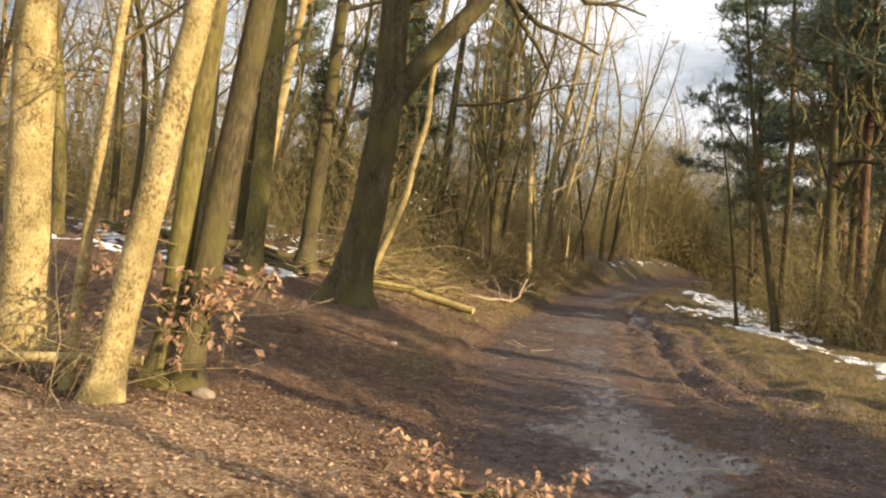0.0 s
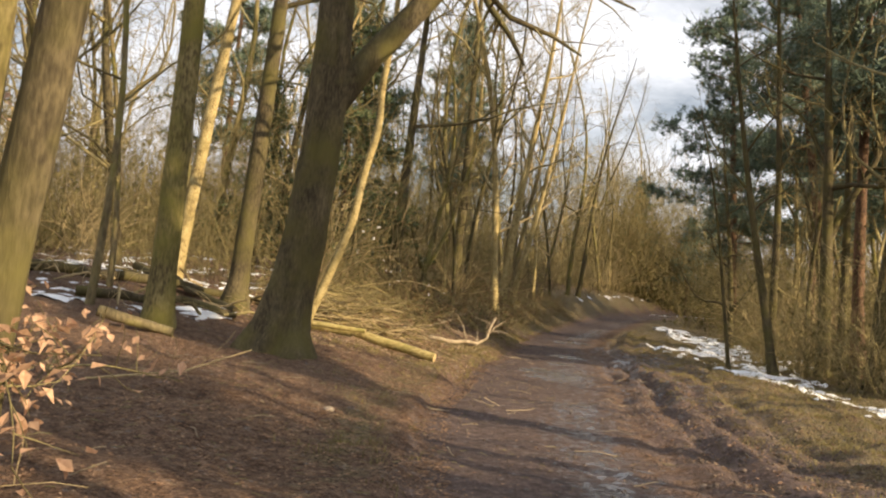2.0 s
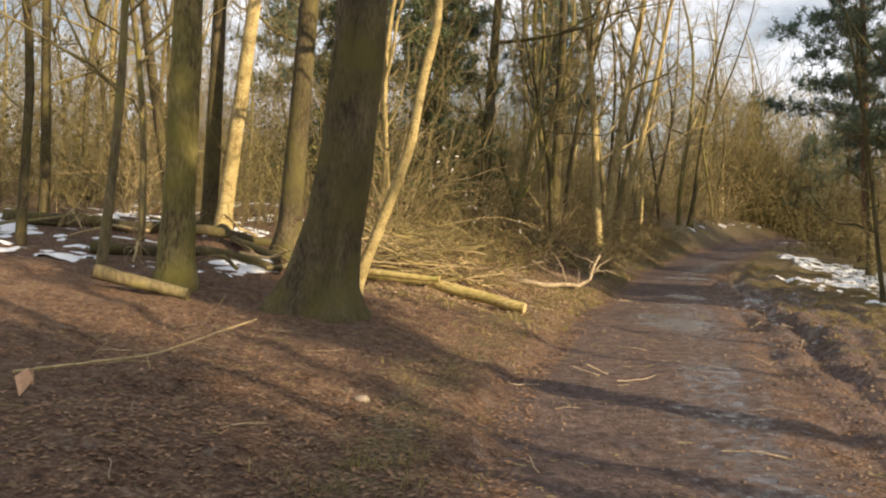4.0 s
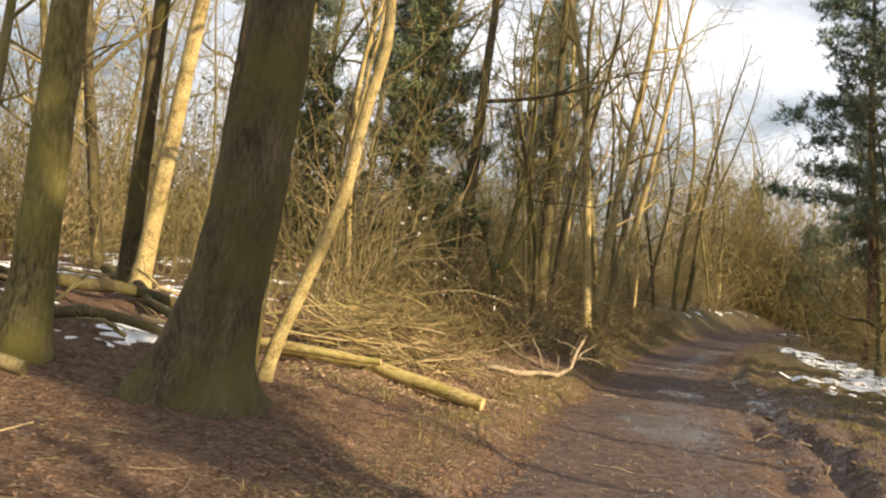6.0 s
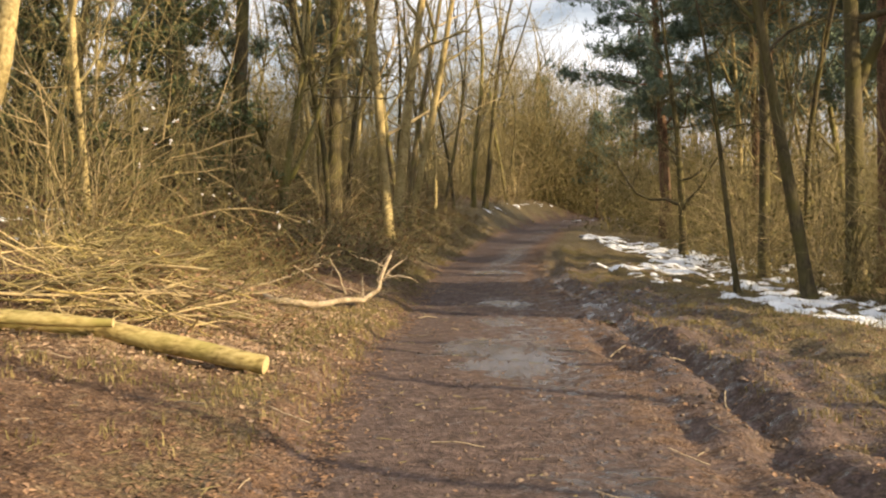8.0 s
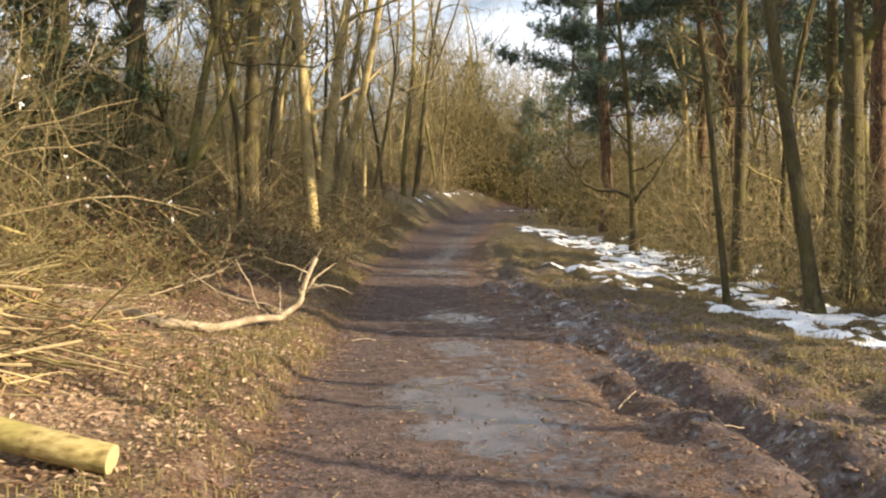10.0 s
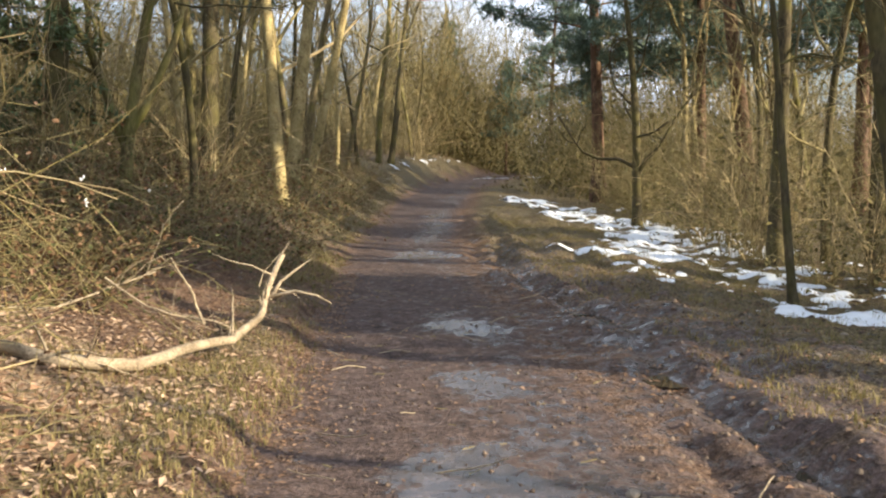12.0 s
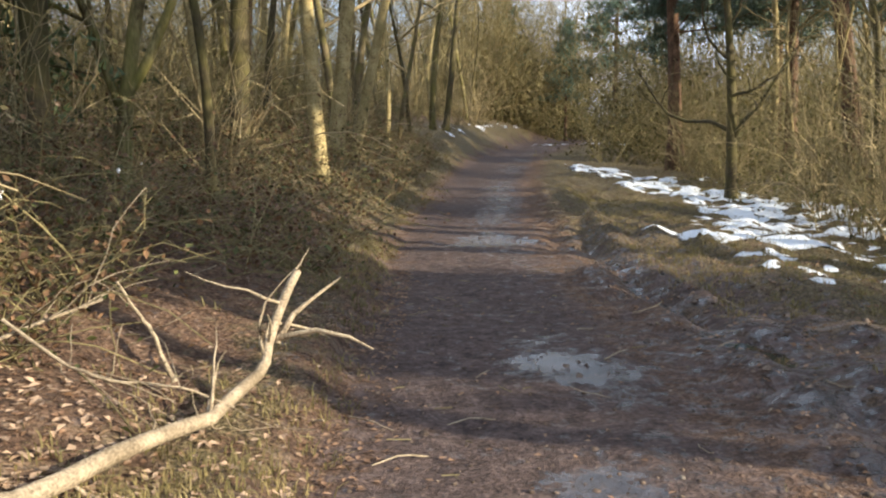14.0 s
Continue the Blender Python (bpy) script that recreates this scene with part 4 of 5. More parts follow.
# ---- fallen wood ----
def log(label, points, radius, bark, taper=0.85, seed=1, name="log", sides=14, knots=0.05, end_mat=None):
    """A sawn log with a bark and two cut ends."""
    rng = np.random.RandomState(seed)
    thing = tagged(new(name), label, "log")
    p = np.array(points, float)
    f = np.linspace(0, 1, 14)
    line = np.stack([np.interp(f, np.linspace(0, 1, len(p)), p[:, k]) for k in range(3)], -1)
    line[1:-1] += np.cumsum(rng.normal(0, radius * knots, (12, 3)), 0) * np.sin(np.linspace(0.2, 2.94, 12))[:, None]
    radii = radius * np.linspace(1, taper, 14) * (1 + rng.normal(0, 0.03, 14))
    middle = line.mean(0)
    thing.location = middle
    side = Geo()
    side.tube(line - middle, radii, sides, wobble=1 + rng.normal(0, 0.025, (14, sides)))
    side.make("bark", bark, thing)
    for k, step in ((0, 1), (13, -1)):
        way = unit(line[k] - line[k + step])
        end = Geo()
        end.tube([line[k] - middle - way * 0.01, line[k] - middle + way * 0.004], [radii[k] * 0.96] * 2, sides, cap=True)
        end.make("cut_end", end_mat or CUT_WOOD, thing, "pale sawn wood face", smooth=False)
    return thing


def dead_limb(label, points, radius, seed, mat, forks=(), twigs=14, reach=0.5, name="fallen_branch"):
    """A fallen branch with its fork and side twigs."""
    rng = np.random.RandomState(seed)
    thing = tagged(new(name), label, "branch")
    p = np.array(points, float)
    f = np.linspace(0, 1, 22)
    line = np.stack([np.interp(f, np.linspace(0, 1, len(p)), p[:, k]) for k in range(3)], -1)
    line[1:-1] = (line[:-2] + line[1:-1] * 2 + line[2:]) / 4 + np.cumsum(rng.normal(0, radius * 0.28, (20, 3)), 0) * np.sin(np.linspace(0.15, 3.0, 20))[:, None]
    line[:, 2] = np.maximum(line[:, 2], land(line[:, 0], line[:, 1]) + 0.8 * radius)
    thing.location = p[0]
    stem, fine = Geo(), Geo()
    stem.tube(line - p[0], radius * np.linspace(1, 0.45, 22), 8, cap=True)
    for fork in forks:
        q = np.array(fork, float)
        stem.tube(q - p[0], radius * np.linspace(0.38, 0.10, len(q)), 7, cap=True)
    stem.make("stem", mat, thing)
    for _ in range(twigs):
        k = rng.randint(4, 21)
        way = unit(line[k] - line[k - 1]) * 0.6 + rng.normal(0, 0.6, 3) + (0, 0, 0.25)
        pts = bough(rng, line[k], way, reach * rng.uniform(0.4, 1.2), 0.03, 0.2, 5)
        pts[:, 2] = np.maximum(pts[:, 2], land(pts[:, 0], pts[:, 1]) + 0.008)
        fine.tube(pts - p[0], np.linspace(radius * 0.22, 0.002, len(pts)), 4)
    tagged(fine.make("twig_mass", mat, thing), kind="stuff")
    return thing


def fallen_wood():
    log("mossy yellow-green fallen log with a sawn end", [(-1.95, 16.95, 0.60), (-0.8, 16.72, 0.52), (0.0, 16.45, 0.36), (0.46, 16.3, 0.25)], 0.082, LOG_BARK, 0.82, 1)
    log("thin mossy log lying across a larger one", [(-2.2, 16.7, 0.66), (-1.2, 16.55, 0.60), (-0.62, 16.5, 0.56)], 0.055, LOG_BARK, 0.6, 2, sides=10)
    log("short sawn log in the leaf litter", [(-0.9, 19.0, 0.42), (0.3, 18.75, 0.28)], 0.055, LOG_BARK, 0.9, 3, sides=10)
    log("thin cut pole lying among brown leaves", [(-1.0, 19.9, 0.42), (0.15, 19.75, 0.28)], 0.035, LOG_BARK, 0.8, 4, sides=8)
    log("cut pole propped on twigs beside the trees", [(-3.6, 6.0, 0.36), (-2.05, 6.15, 0.43)], 0.042, BARK_SUNNY, 0.9, 5, sides=10)
    dead_limb("long bare fallen branch with a forked tip", [(-0.45, 20.0, 0.44), (0.1, 19.95, 0.36), (0.55, 19.85, 0.33), (0.85, 19.95, 0.30), (1.15, 20.4, 0.30), (1.40, 20.8, 0.28), (1.60, 21.2, 0.32), (1.70, 21.35, 0.38), (1.74, 21.42, 0.58), (1.83, 21.5, 0.74)], 0.046, 3, LIMB_BARK, [[(1.72, 21.36, 0.42), (1.80, 21.38, 0.55), (1.90, 21.41, 0.62), (2.04, 21.5, 0.70)], [(1.72, 21.36, 0.44), (1.9, 21.27, 0.49), (2.05, 21.22, 0.46), (2.16, 21.2, 0.40)]], 18, 0.45)
    dead_limb("dead stick leaning up out of the leaf litter", [(1.24, 21.35, 0.26), (1.15, 21.3, 0.48), (1.02, 21.25, 0.76)], 0.014, 6, LIMB_BARK, (), 3, 0.3)
    dead_limb("thin crooked branch lying over the fallen one", [(0.6, 21.0, 0.66), (0.85, 20.9, 0.48), (1.0, 20.85, 0.42), (1.3, 20.9, 0.36), (1.52, 20.95, 0.24)], 0.009, 7, LIMB_BARK, (), 14, 0.45)
    dead_limb("bare fallen branch among the brushwood", [(-0.6, 20.9, 0.40), (0.2, 21.3, 0.42), (0.9, 21.6, 0.62)], 0.016, 4, LIMB_BARK, (), 16, 0.6)
    dead_limb("thin bare branch on the leaf litter", [(-2.6, 10.2, 0.36), (-1.9, 10.6, 0.42), (-1.4, 11.1, 0.62)], 0.011, 5, TWIG_PALE, (), 8, 0.5)
    for k, (a, b, r) in enumerate((((-6.6, 16.9), (-2.4, 18.3), 0.10), ((-5.2, 19.9), (-2.6, 16.4), 0.075), ((-4.6, 15.3), (-2.5, 15.9), 0.075), ((-3.6, 13.3), (-2.75, 13.45), 0.07))):
        z1, z2 = float(land(*a)) + r * 0.8, float(land(*b)) + r * 0.8
        log("dark mossy fallen log on the woodland floor", [(*a, z1 + 0.1 * (k % 2)), ((a[0] + b[0]) / 2, (a[1] + b[1]) / 2 + 0.1, (z1 + z2) / 2 + 0.05), (*b, z2)], r, BARK_WOOD if k == 3 else BARK_DARK, 0.8 if k == 3 else 0.6, 20 + k, knots=0.1 if k == 3 else 0.35, end_mat=BARK_DARK)
    rng = np.random.RandomState(44)
    for k in range(14):
        x, y = rng.uniform(-6.5, -2.2), rng.uniform(15, 19.5)
        turn, length = rng.uniform(0, 6.3), rng.uniform(0.6, 1.6)
        ends = [(x + length * q * math.cos(turn), y + length * q * math.sin(turn)) for q in (0, 0.5, 1)]
        dead_limb("mossy dead branch among the fallen logs", [(a, b, float(land(a, b)) + 0.06 + 0.2 * q * rng.uniform()) for q, (a, b) in enumerate(ends)], 0.025, 200 + k, (TWIG, TWIG_PALE)[k % 2], (), 9, 0.5)


fallen_wood()


def brush_pile():
    """Cut branches heaped beside the path; the longer ones can be told apart."""
    rng = np.random.RandomState(13)
    pile = tagged(new("brush_pile"), "heap of cut yellow-green branches and brushwood", "brushwood")
    shapes = []
    for k in range(12):
        length = 0.8 + 0.11 * k
        pts = bough(rng, (-length / 2, 0, 0), (1, 0, 0), length, 0.0, 0.07, 8)
        pts -= pts.mean(0)
        geo = Geo()
        r = rng.uniform(0.006, 0.015)
        geo.tube(pts, np.linspace(r, r * 0.35, len(pts)), 5)
        for _ in range(3):
            j = rng.randint(2, 8)
            side = bough(rng, pts[j], (1, rng.normal(0, 0.6), rng.normal(0, 0.6)), length * 0.3, 0, 0.15, 4)
            geo.tube(side, np.linspace(r * 0.5, r * 0.2, len(side)), 4)
        ob = geo.make("stick", (LOG_BARK, TWIG_PALE, TWIG, TWIG_PALE)[k % 4], pile)
        shapes.append(ob.data)
        bpy.data.objects.remove(ob)
    for k in range(110):
        u, v = np.clip(rng.normal(0, 0.5, 2), -1, 1)
        x, y = -0.95 + 1.05 * u, 18.0 + 0.8 * v
        top = 0.62 * max(0.0, 1 - u * u * 0.8 - v * v * 0.7)
        ob = new("stick", shapes[k % 12])
        ob.parent = pile
        ob.matrix_basis = pose(x, y, float(land(x, y)) + 0.03 + top * rng.uniform(0.05, 1), rng.uniform(0, 360), rng.normal(0, 15), rng.choice([0, 180]) + rng.normal(-8, 45)) @ Matrix.Scale(rng.uniform(0.7, 1.15), 4)
    fine = Geo()
    for _ in range(330):
        u, v = rng.normal(0, 0.5, 2)
        x, y = -0.75 + 1.15 * u, 18.3 + 0.95 * v
        top = 0.7 * max(0.0, 1 - u * u * 0.8 - v * v * 0.7)
        way = (rng.choice([-1, 1]), rng.normal(0, 0.5), rng.normal(0.15, 0.35))
        pts = bough(rng, (x, y, float(land(x, y)) + 0.02 + top * rng.uniform(0, 1.1)), way, rng.uniform(0.3, 0.8), 0.03, 0.16, 4)
        pts[:, 2] = np.maximum(pts[:, 2], land(pts[:, 0], pts[:, 1]) + 0.01)
        fine.tube(pts, np.linspace(0.005, 0.002, len(pts)), 3)
    tagged(fine.make("brushwood", TWIG, pile), kind="stuff")
    dry, n = Geo(), 1500
    u, v = rng.normal(0, 0.55, n), rng.normal(0, 0.55, n)
    x, y = -0.7 + 1.3 * u, 18.4 + 1.1 * v
    leaves(dry, rng, np.stack([x, y, land(x, y) + 0.03 + 0.5 * np.maximum(0, 1 - 0.8 * u * u - 0.7 * v * v) * rng.uniform(0, 1, n)], -1), 0.07, 0.4, 0.5)
    tagged(dry.make("leaves", DEAD_LEAF, pile, smooth=False), kind="stuff")
    for k, (x, y, h, mat, stems) in enumerate(((-1.0, 21.0, 2.5, TWIG, 22), (0.1, 22.8, 2.0, TWIG, 8), (-1.9, 20.4, 2.5, TWIG, 17), (-0.5, 24.0, 2.5, TWIG, 9), (-2.6, 22.6, 2.4, TWIG, 17), (-1.5, 19.4, 1.8, TWIG_PALE, 15), (-0.9, 19.9, 2.3, LOG_BARK, 9), (-0.2, 20.9, 1.9, LOG_BARK, 6))):
        shrub = bush("bush", "tall leafless shrub with yellowish twigs behind the brushwood", 60 + k, h, stems, 0.85, mat, DEAD_LEAF, 60, 0.0065, fine=13, droop=0.13)
        shrub.location = on_land(x, y)
        if k in (0, 1):
            catkins(shrub, 90 + k)


def catkins(shrub, seed):
    """Small white downy buds at the tips of the shrub's twigs."""
    rng = np.random.RandomState(seed)
    mesh = shrub.children[0].data
    spots = np.array([v.co for v in mesh.vertices])
    tips = spots[spots[:, 2] > 0.45 * spots[:, 2].max()]
    geo = Geo()
    for p in tips[rng.randint(0, len(tips), 26)]:
        way = unit(rng.normal(0, 1, 3) + (0, 0, 0.6)) * 0.03
        geo.tube([p, p + 0.3 * way, p + 0.7 * way, p + way], [0.002, 0.007, 0.007, 0.002], 5)
    tagged(geo.make("catkin_mass", SNOW, shrub, "white downy buds"), kind="stuff")


brush_pile()


# ---- snow, water, stones ----
def snow_field(label, x0, x1, y0, y1, cover, step=0.05, seed=0):
    """Thin snow lying in patches: kept where the cover says so, thinning out to its edge."""
    xs, ys = np.arange(x0, x1, step), np.arange(y0, y1, step)
    gx, gy = np.meshgrid(xs, ys)
    deep = cover(gx, gy) + 0.40 * bumps(gx, gy, 0.9, seed) + 0.42 * bumps(gx, gy, 0.36, seed + 1) + 0.42 * bumps(gx, gy, 0.16, seed + 2)
    z = land(gx, gy) - 0.012 + 0.036 * ease(deep / 0.4) + 0.012 * bumps(gx, gy, 0.2, seed + 3)
    keep = deep > -0.02
    cells = keep[:-1, :-1] & keep[1:, :-1] & keep[:-1, 1:] & keep[1:, 1:]
    j, i = np.nonzero(cells)
    nx = len(xs)
    k = j * nx + i
    faces = np.stack([k, k + 1, k + 1 + nx, k + nx], -1)
    used, back = np.unique(faces, return_inverse=True)
    verts = np.stack([gx, gy, z], -1).reshape(-1, 3)[used]
    geo = Geo()
    geo.add(verts, back.reshape(-1, 4))
    tagged(geo.make("snow", SNOW), label, "snow", kind="stuff")


def verge_snow(x, y):
    middle = np.interp(y, [12, 15, 18, 22, 27, 33, 40], [6.7, 6.8, 7.0, 7.6, 8.9, 10.7, 12.0])
    wide = np.interp(y, [12, 14, 17, 20, 24, 28, 36, 43, 46], [0.0, 0.5, 0.55, 0.9, 1.6, 2.0, 1.4, 1.1, 0.1])
    return 0.45 * (1 - ((x - middle) / np.maximum(wide, 0.05)) ** 2) - 0.26


snow_field("thin melting snow patches along the path verge", 5.2, 15, 12, 47, verge_snow)
snow_field("thin snow patches between fallen logs", -9, -2.5, 14.6, 27, lambda x, y: -0.10 - 0.02 * (x + 5) ** 2, seed=1)
snow_field("distant thin snow patches where the path bends", 9.0, 21, 52, 74, lambda x, y: -0.12 - 0.45 * np.abs(x - left_edge(y) + 1.6), 0.16, seed=2)
snow_field("distant thin snow across the verge", 16, 30, 60, 70, lambda x, y: 0.3 - 0.4 * np.abs(y - 65) , 0.16, seed=3)


def puddle(y0, y1, step=0.05):
    """Rainwater lying in the low parts of the rut, to one level."""
    ys = np.arange(y0, y1, step)
    offs = np.arange(0.42, 0.98, step)
    gx, gy = right_edge(ys)[:, None] + offs[None, :], np.repeat(ys[:, None], len(offs), 1)
    low = land(gx, gy)
    level = np.percentile(low, 18)
    ends = np.minimum(gy - y0, y1 - gy)
    wet = low + 0.08 * (1 - ease(ends / 0.3)) < level
    cells = wet[:-1, :-1] | wet[1:, :-1] | wet[:-1, 1:] | wet[1:, 1:]
    j, i = np.nonzero(cells)
    k = j * len(offs) + i
    geo = Geo()
    geo.add(np.stack([gx, gy, gx * 0 + level], -1).reshape(-1, 3), np.stack([k, k + 1, k + 1 + len(offs), k + len(offs)], -1))
    tagged(geo.make("puddle", WATER), "still muddy rainwater puddle in a wheel rut", "puddle", kind="structure")


for start, end in ((17.4, 18.6), (19.6, 20.9), (20.9, 22.3), (23.0, 24.2)):
    puddle(start, end)


def stone(x, y, size, seed, label="small pale stone on the muddy path"):
    rng = np.random.RandomState(seed)
    bm = bmesh.new()
    bmesh.ops.create_icosphere(bm, subdivisions=2, radius=1.0)
    for v in bm.verts:
        v.co *= 1 + 0.25 * noise.noise(v.co * 1.3 + Vector((seed, 0, 0)))
        v.co = Vector((v.co.x, v.co.y * 0.75, v.co.z * 0.5)) * size
    mesh = bpy.data.meshes.new("stone")
    bm.to_mesh(mesh)
    bm.free()
    mesh.materials.append(STONE)
    ob = tagged(new("stone", mesh), label, "stone", "stones along the path")
    ob.matrix_basis = pose(*on_land(x, y, -size * 0.2), 0, 0, rng.uniform(0, 360))


for k, (x, y, size) in enumerate(((3.06, 18.1, 0.07), (5.3, 19.8, 0.05), (2.6, 23.9, 0.05), (2.9, 25.2, 0.05), (4.6, 16.6, 0.05), (3.3, 20.3, 0.03), (2.0, 19.4, 0.03), (5.8, 24.0, 0.05), (6.4, 20.9, 0.05))):
    stone(x, y, 0.6 * size, k)
# Pale stone shape added where there is only a lit patch of ground.
stone(-1.7, 6.45, 0.09, 50, "flat pale lump standing for a lit patch at a tree foot")
stone(-0.61, 10.77, 0.06, 51, "pale stone among the leaf litter")


# ---- leaves, grass and twigs on the ground ----
def litter():
    rng = np.random.RandomState(31)
    n = 52000
    y = 3 + 23 * rng.uniform(0, 1, n) ** 1.15
    x = left_edge(y) + 0.25 - np.abs(rng.normal(0, 2.6, n))
    keep = (bumps(x, y, 1.3, 2) + rng.uniform(-0.6, 1.0, n)) > -0.2
    x, y = x[keep], y[keep]
    geo = Geo()
    leaves(geo, rng, np.stack([x, y, land(x, y) + 0.006], -1), 0.038, 0.10, 0.3)
    tagged(geo.make("leaf_litter", DEAD_LEAF, smooth=False), "scattered dry brown leaves on the woodland floor", "leaves", kind="stuff")
    n = 800
    y = rng.uniform(3.5, 26, n)
    x = left_edge(y) + rng.uniform(-0.2, 5.5, n) * rng.uniform(0, 1, n)
    geo = Geo()
    leaves(geo, rng, np.stack([x, y, land(x, y) + 0.008], -1), 0.034, 0.2, 0.4)
    tagged(geo.make("leaf_litter", DEAD_LEAF, smooth=False), "sparse brown leaves trodden into the muddy path", "leaves", kind="stuff")


def dry_patch(label, seed, count, x, y, wide, deep, size):
    """A drift of paler leaves, their paleness partly sunlight put into the colour."""
    rng = np.random.RandomState(seed)
    px, py = x + rng.normal(0, wide, count), y + rng.normal(0, deep, count)
    keep = px < left_edge(py) - 0.05
    px, py = px[keep], py[keep]
    geo = Geo()
    leaves(geo, rng, np.stack([px, py, land(px, py) + 0.014], -1), size, 0.25, 0.5)
    tagged(geo.make("leaf_drift", PALE_LEAF, smooth=False), label, "leaves", kind="stuff")


def verge_leaves():
    rng = np.random.RandomState(38)
    n = 9000
    y = 6 + 24 * rng.uniform(0, 1, n)
    x = right_edge(y) + 0.3 + 5.5 * rng.uniform(0, 1, n)
    geo = Geo()
    leaves(geo, rng, np.stack([x, y, land(x, y) + 0.008], -1), 0.04, 0.3, 0.5)
    tagged(geo.make("leaf_litter", DEAD_LEAF, smooth=False), "brown leaves scattered in the rough verge grass", "leaves", kind="stuff")


litter()
verge_leaves()
dry_patch("pale dry leaves drifted round the fallen branch", 35, 3800, 0.2, 19.6, 1.0, 1.1, 0.047)
dry_patch("pale dry leaves drifted along the fallen log", 36, 3000, -0.5, 17.3, 1.0, 0.8, 0.046)
dry_patch("pale dry leaves on the sunny ground, lightened in colour for the sun", 37, 3500, -1.7, 5.1, 1.3, 0.8, 0.030)


def grasses():
    rng = np.random.RandomState(32)
    spots = []
    for _ in range(750):
        y = 8 + 22 * rng.uniform() ** 0.6
        spots.append((float(left_edge(y)) - abs(rng.normal(0.35, 0.4)), y))
    for _ in range(420):
        y = rng.uniform(15.5, 20.5)
        spots.append((float(left_edge(y)) - 2.6 * rng.uniform() ** 1.4, y))
    for _ in range(4200):
        y = 7 + 33 * rng.uniform() ** 1.2
        out = rng.uniform(0.9, 5.5)
        spots.append((float(right_edge(y)) + out, y))
    for _ in range(700):
        y = rng.uniform(25, 50)
        spots.append((float(left_edge(y)) - abs(rng.normal(0.5, 0.6)), y))
    spots = np.array(spots)
    spots = spots[(bumps(spots[:, 0], spots[:, 1], 1.7, 3) + rng.uniform(-0.5, 0.9, len(spots))) > 0]
    each = 15
    xy = np.repeat(spots, each, 0) + rng.normal(0, 0.055, (len(spots) * each, 2))
    geo = Geo()
    blades(geo, rng, np.stack([xy[:, 0], xy[:, 1], land(xy[:, 0], xy[:, 1]) - 0.01], -1), 0.085, 0.0035, 0.9)
    tagged(geo.make("grass", GRASS, smooth=False), "short straw-coloured winter grass along the path edges", "grass", kind="stuff")


grasses()


def ground_twigs():
    rng = np.random.RandomState(33)
    meshes = []
    for k in range(6):
        geo = Geo()
        length = 0.10 + 0.05 * k
        pts = bough(rng, (-length / 2, 0, 0), (1, 0, 0), length, 0, 0.12, 5)
        geo.tube(pts, np.linspace(0.0045, 0.003, len(pts)), 5, cap=True)
        ob = geo.make("twig", LIMB_BARK)
        meshes.append(ob.data)
        bpy.data.objects.remove(ob)
    for k in range(130):
        y = rng.uniform(4.5, 24)
        x = float(left_edge(y)) + rng.uniform(-3.0, 3.6)
        ob = tagged(new("twig", meshes[rng.randint(6)]), "short pale broken twig on the ground", "twig", "twigs on the ground")
        ob.matrix_basis = pose(*on_land(x, y, -0.012), 0, rng.normal(0, 4), rng.uniform(0, 360)) @ Matrix.Scale(rng.uniform(0.6, 1.4), 4)


ground_twigs()


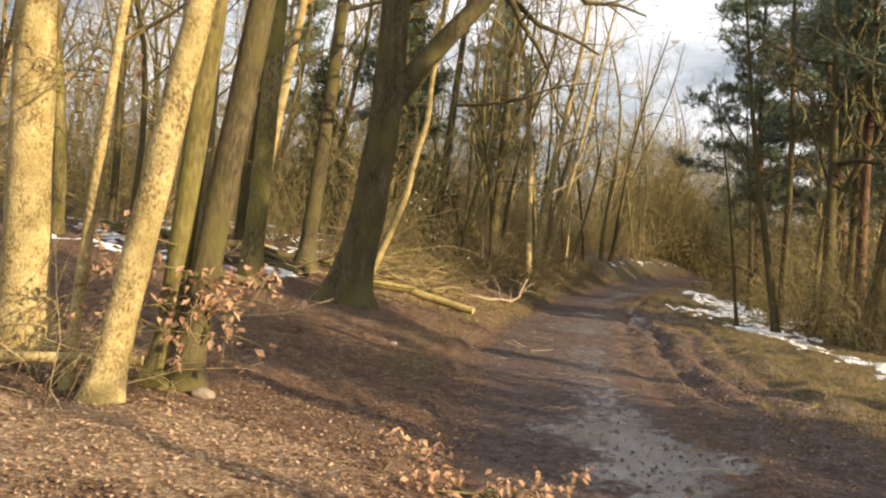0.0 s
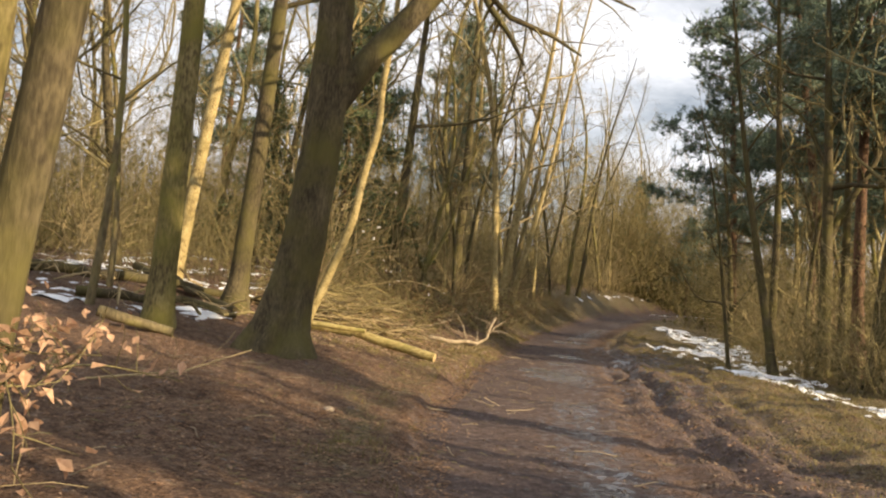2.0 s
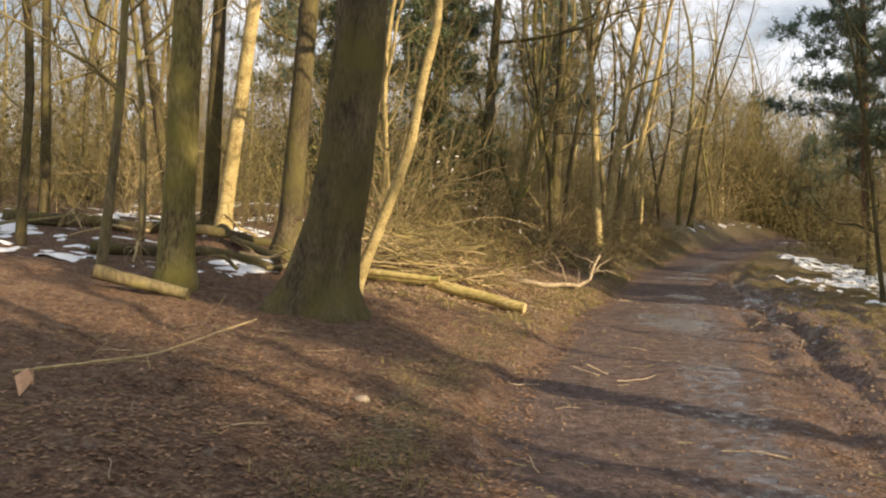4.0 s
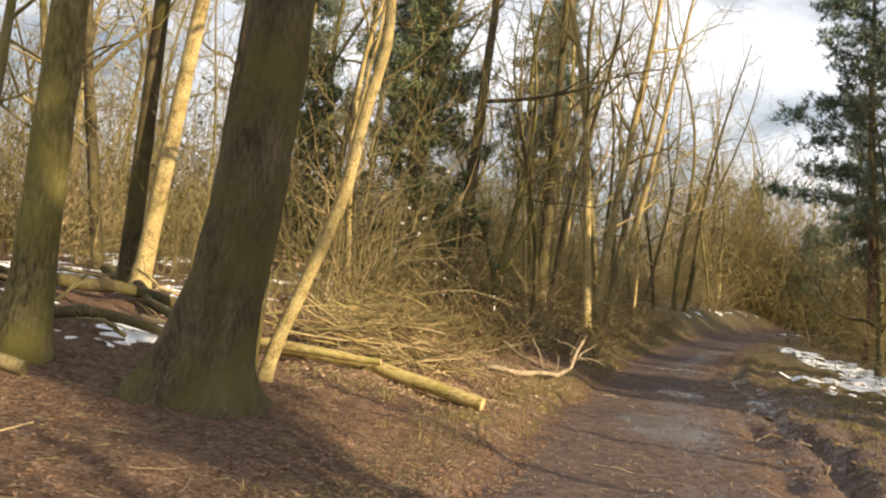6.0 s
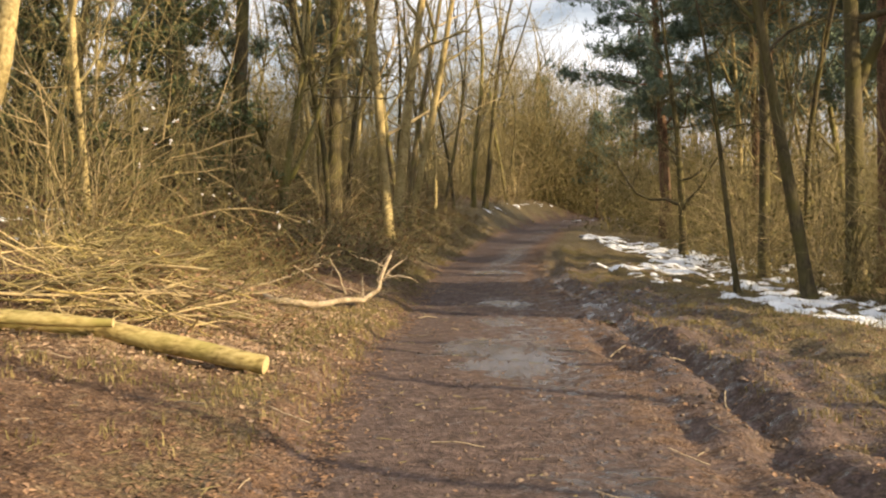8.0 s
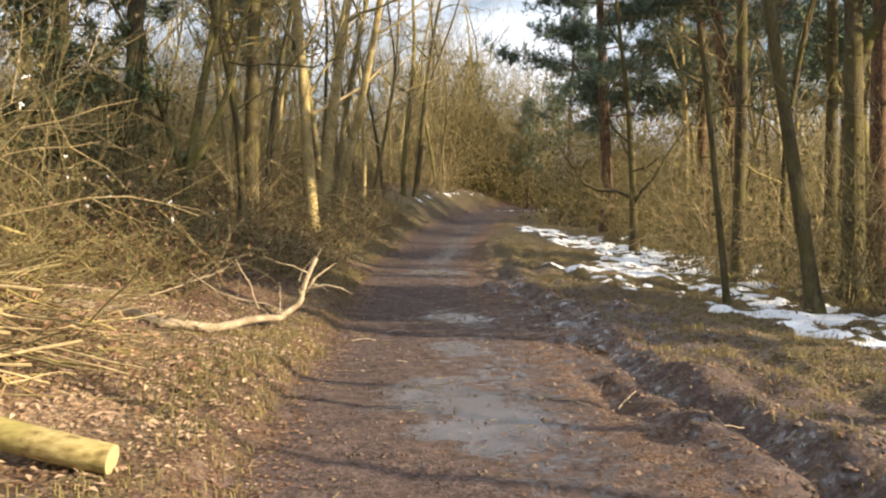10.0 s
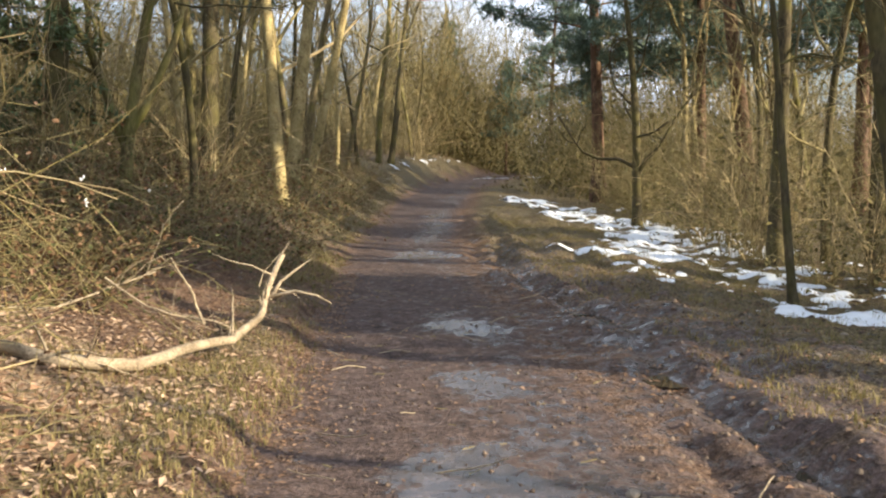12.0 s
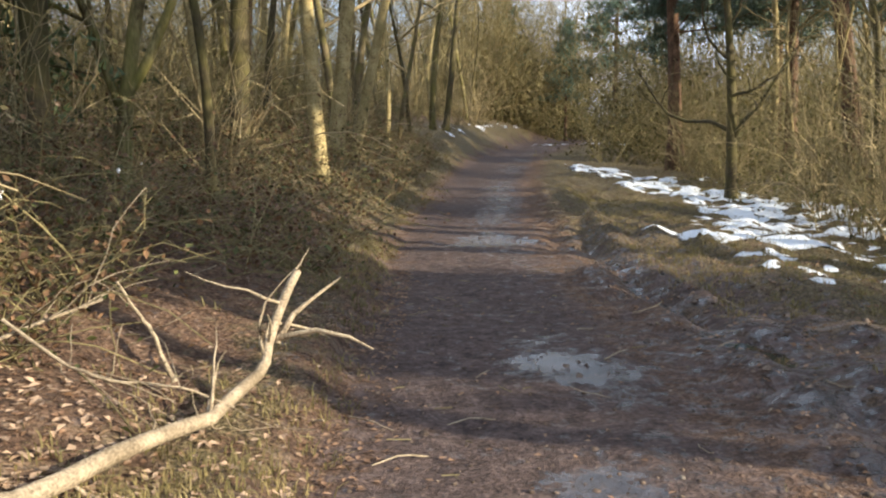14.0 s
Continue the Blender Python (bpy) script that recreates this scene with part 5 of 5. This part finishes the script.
def debris():
    """Clods, grit and bits of straw trodden into the mud."""
    rng = np.random.RandomState(34)
    n = 15000
    y = 4 + 24 * rng.uniform(0, 1, n) ** 1.2
    x = left_edge(y) + rng.uniform(-0.7, 6.2, n)
    out = x - right_edge(y)
    keep = (bumps(x, y, 0.8, 1) + rng.uniform(-0.4, 1.0, n) + 0.35 * ease(out / 0.4)) > 0.25
    x, y = x[keep], y[keep]
    n = len(x)
    size = 0.006 + 0.015 * rng.uniform(0, 1, n) ** 3 * (1 + 0.7 * (x > right_edge(y) + 0.2))
    corner = np.array([[1, 0, 0], [0, 1, 0], [-1, 0, 0], [0, -1, 0], [0, 0, 0.7], [0, 0, -0.4]], float)
    turn = rng.uniform(0, 6.3, n)
    shape = corner[None] * rng.uniform(0.6, 1.4, (n, 6, 1)) * size[:, None, None]
    turned = np.stack([shape[..., 0] * np.cos(turn)[:, None] - shape[..., 1] * np.sin(turn)[:, None], shape[..., 0] * np.sin(turn)[:, None] + shape[..., 1] * np.cos(turn)[:, None], shape[..., 2]], -1)
    verts = turned + np.stack([x, y, land(x, y)], -1)[:, None]
    tri = np.array([[0, 1, 4, 4], [1, 2, 4, 4], [2, 3, 4, 4], [3, 0, 4, 4], [1, 0, 5, 5], [2, 1, 5, 5], [3, 2, 5, 5], [0, 3, 5, 5]])
    geo = Geo()
    geo.add(verts.reshape(-1, 3), (np.arange(n)[:, None, None] * 6 + tri[None]).reshape(-1, 4))
    tagged(geo.make("mud_clods", CLOD), "small clods and grit on the trodden mud", "clods", kind="stuff")
    straw, n = Geo(), 1500
    y = 4 + 22 * rng.uniform(0, 1, n) ** 1.1
    x = left_edge(y) + rng.normal(-1.4, 1.5, n)
    turn, half = rng.uniform(0, 6.3, n), 0.012 + 0.05 * rng.uniform(0, 1, n) ** 2
    way = np.stack([np.cos(turn), np.sin(turn), rng.normal(0, 0.06, n)], -1) * half[:, None]
    side = np.stack([-np.sin(turn), np.cos(turn), np.zeros(n)], -1) * 0.002
    mid = np.stack([x, y, land(x, y) + 0.010], -1)
    up = np.array([[0, 0, 0.004]])
    verts = np.stack([mid - way - side, mid - way + side, mid + way + side, mid + way - side, mid - way + up, mid + way + up], 1).reshape(-1, 3)
    k = np.arange(n)[:, None] * 6
    straw.add(verts, np.vstack([k + np.array([[0, 4, 5, 3]]), k + np.array([[4, 1, 2, 5]])]))
    tagged(straw.make("straw", TWIG), "fine straw and twig bits strewn over the ground", "straw", kind="stuff")


debris()


def leafy_spray(label, base, ways, seed, length=0.6, count=60, size=0.075):
    """Twigs that keep their dead beech leaves."""
    rng = np.random.RandomState(seed)
    thing = tagged(new("leafy_twig"), label, "leafy branch")
    thing.location = base
    wood, leaf, places = Geo(), Geo(), []
    for way in ways:
        pts = bough(rng, (0, 0, 0), way, length * rng.uniform(0.7, 1.2), 0.03, 0.15, 6)
        wood.tube(pts, np.linspace(0.007, 0.002, len(pts)), 4)
        for _ in range(5):
            k = rng.randint(1, len(pts))
            side = bough(rng, pts[k], np.array(way) + rng.normal(0, 0.8, 3), length * 0.35, 0.05, 0.2, 3)
            wood.tube(side, np.linspace(0.004, 0.0015, len(side)), 3)
            places += list(side[1:])
    tagged(wood.make("stem", TWIG, thing), kind="stuff")
    places = np.array(places)[rng.randint(0, len(places), count)] + rng.normal(0, 0.035, (count, 3))
    leaves(leaf, rng, places, size, 0.9, 0.5)
    tagged(leaf.make("leaves", HANGING_LEAF, thing, "pinkish-brown dead beech leaves", smooth=False), kind="stuff")
    return thing


def sprays():
    hang = "leafless twig holding pinkish-brown dead beech leaves"
    for k, (x, y, z, length, count) in enumerate(((-1.95, 6.5, 1.05, 0.75, 120), (-1.85, 6.4, 0.75, 0.7, 90), (-2.1, 6.5, 1.25, 0.7, 90), (-3.0, 7.6, 2.6, 0.9, 55), (-2.6, 8.0, 2.2, 0.6, 30), (-3.2, 8.2, 3.2, 0.9, 50), (-1.7, 7.1, 0.8, 0.9, 110), (-2.2, 6.2, 0.75, 0.6, 50), (-1.7, 15.2, 1.3, 0.6, 40))):
        rng = np.random.RandomState(k + 70)
        ways = [(np.cos(t), np.sin(t), rng.uniform(-0.3, 0.3)) for t in rng.uniform(0, 6.3, 4)]
        leafy_spray(hang, (x, y, z), ways, k + 70, length, count)
    leafy_spray("low spray of orange-brown dead leaves by the path", on_land(0.2, 5.1, -0.03), [(1, -0.1, 0.04), (1, 0.25, 0.06), (0.8, -0.4, 0.03), (-0.9, 0.1, 0.04), (-0.5, 0.3, 0.05), (0.9, 0.0, 0.08)], 90, 0.62, 420, 0.052)
    for k, (x, y) in enumerate(((-3.1, 6.4), (-2.75, 6.1), (-3.6, 6.9), (-3.3, 5.9))):
        shrub = bush("bush", "low tangle of bare twigs at the tree feet", 80 + k, 1.2, 26, 0.9, TWIG_PALE, DEAD_LEAF, 45, 0.006, fine=5)
        shrub.location = on_land(x, y)


sprays()


def clods():
    """Small lumps of mud kicked up along the rut and the trodden path."""
    rng = np.random.RandomState(33)
    corners = np.array([(1, 0, 0), (0.4, 0.9, 0), (-0.6, 0.7, 0), (-1, -0.1, 0), (-0.4, -0.8, 0), (0.6, -0.8, 0), (0.3, 0.2, 0.7), (-0.35, -0.1, 0.6)])
    sides = [[0, 1, 6, 6], [1, 2, 6, 6], [2, 7, 6, 6], [2, 3, 7, 7], [3, 4, 7, 7], [4, 5, 7, 7], [5, 6, 7, 7], [5, 0, 6, 6]]
    geo = Geo()
    for k in range(3400):
        y = 5 + 29 * rng.uniform() ** 1.1
        if k % 3:
            x = float(right_edge(y)) + rng.normal(0.9, 0.85)
        else:
            x = float(left_edge(y)) + (float(right_edge(y)) - float(left_edge(y))) * rng.uniform()
        size = (0.022 if k % 3 else 0.012) * rng.uniform(0.4, 1.5)
        turn = rng.uniform(0, 6.28)
        p = corners * rng.uniform(0.7, 1.3, (8, 3)) * size
        p = np.stack([p[:, 0] * np.cos(turn) - p[:, 1] * np.sin(turn), p[:, 0] * np.sin(turn) + p[:, 1] * np.cos(turn), p[:, 2]], -1)
        geo.add(p + (x, y, float(land(x, y)) - 0.15 * size), sides)
    tagged(geo.make("mud_clods", CLOD), "small dark clods of churned mud along the rut", "mud", kind="stuff")


clods()
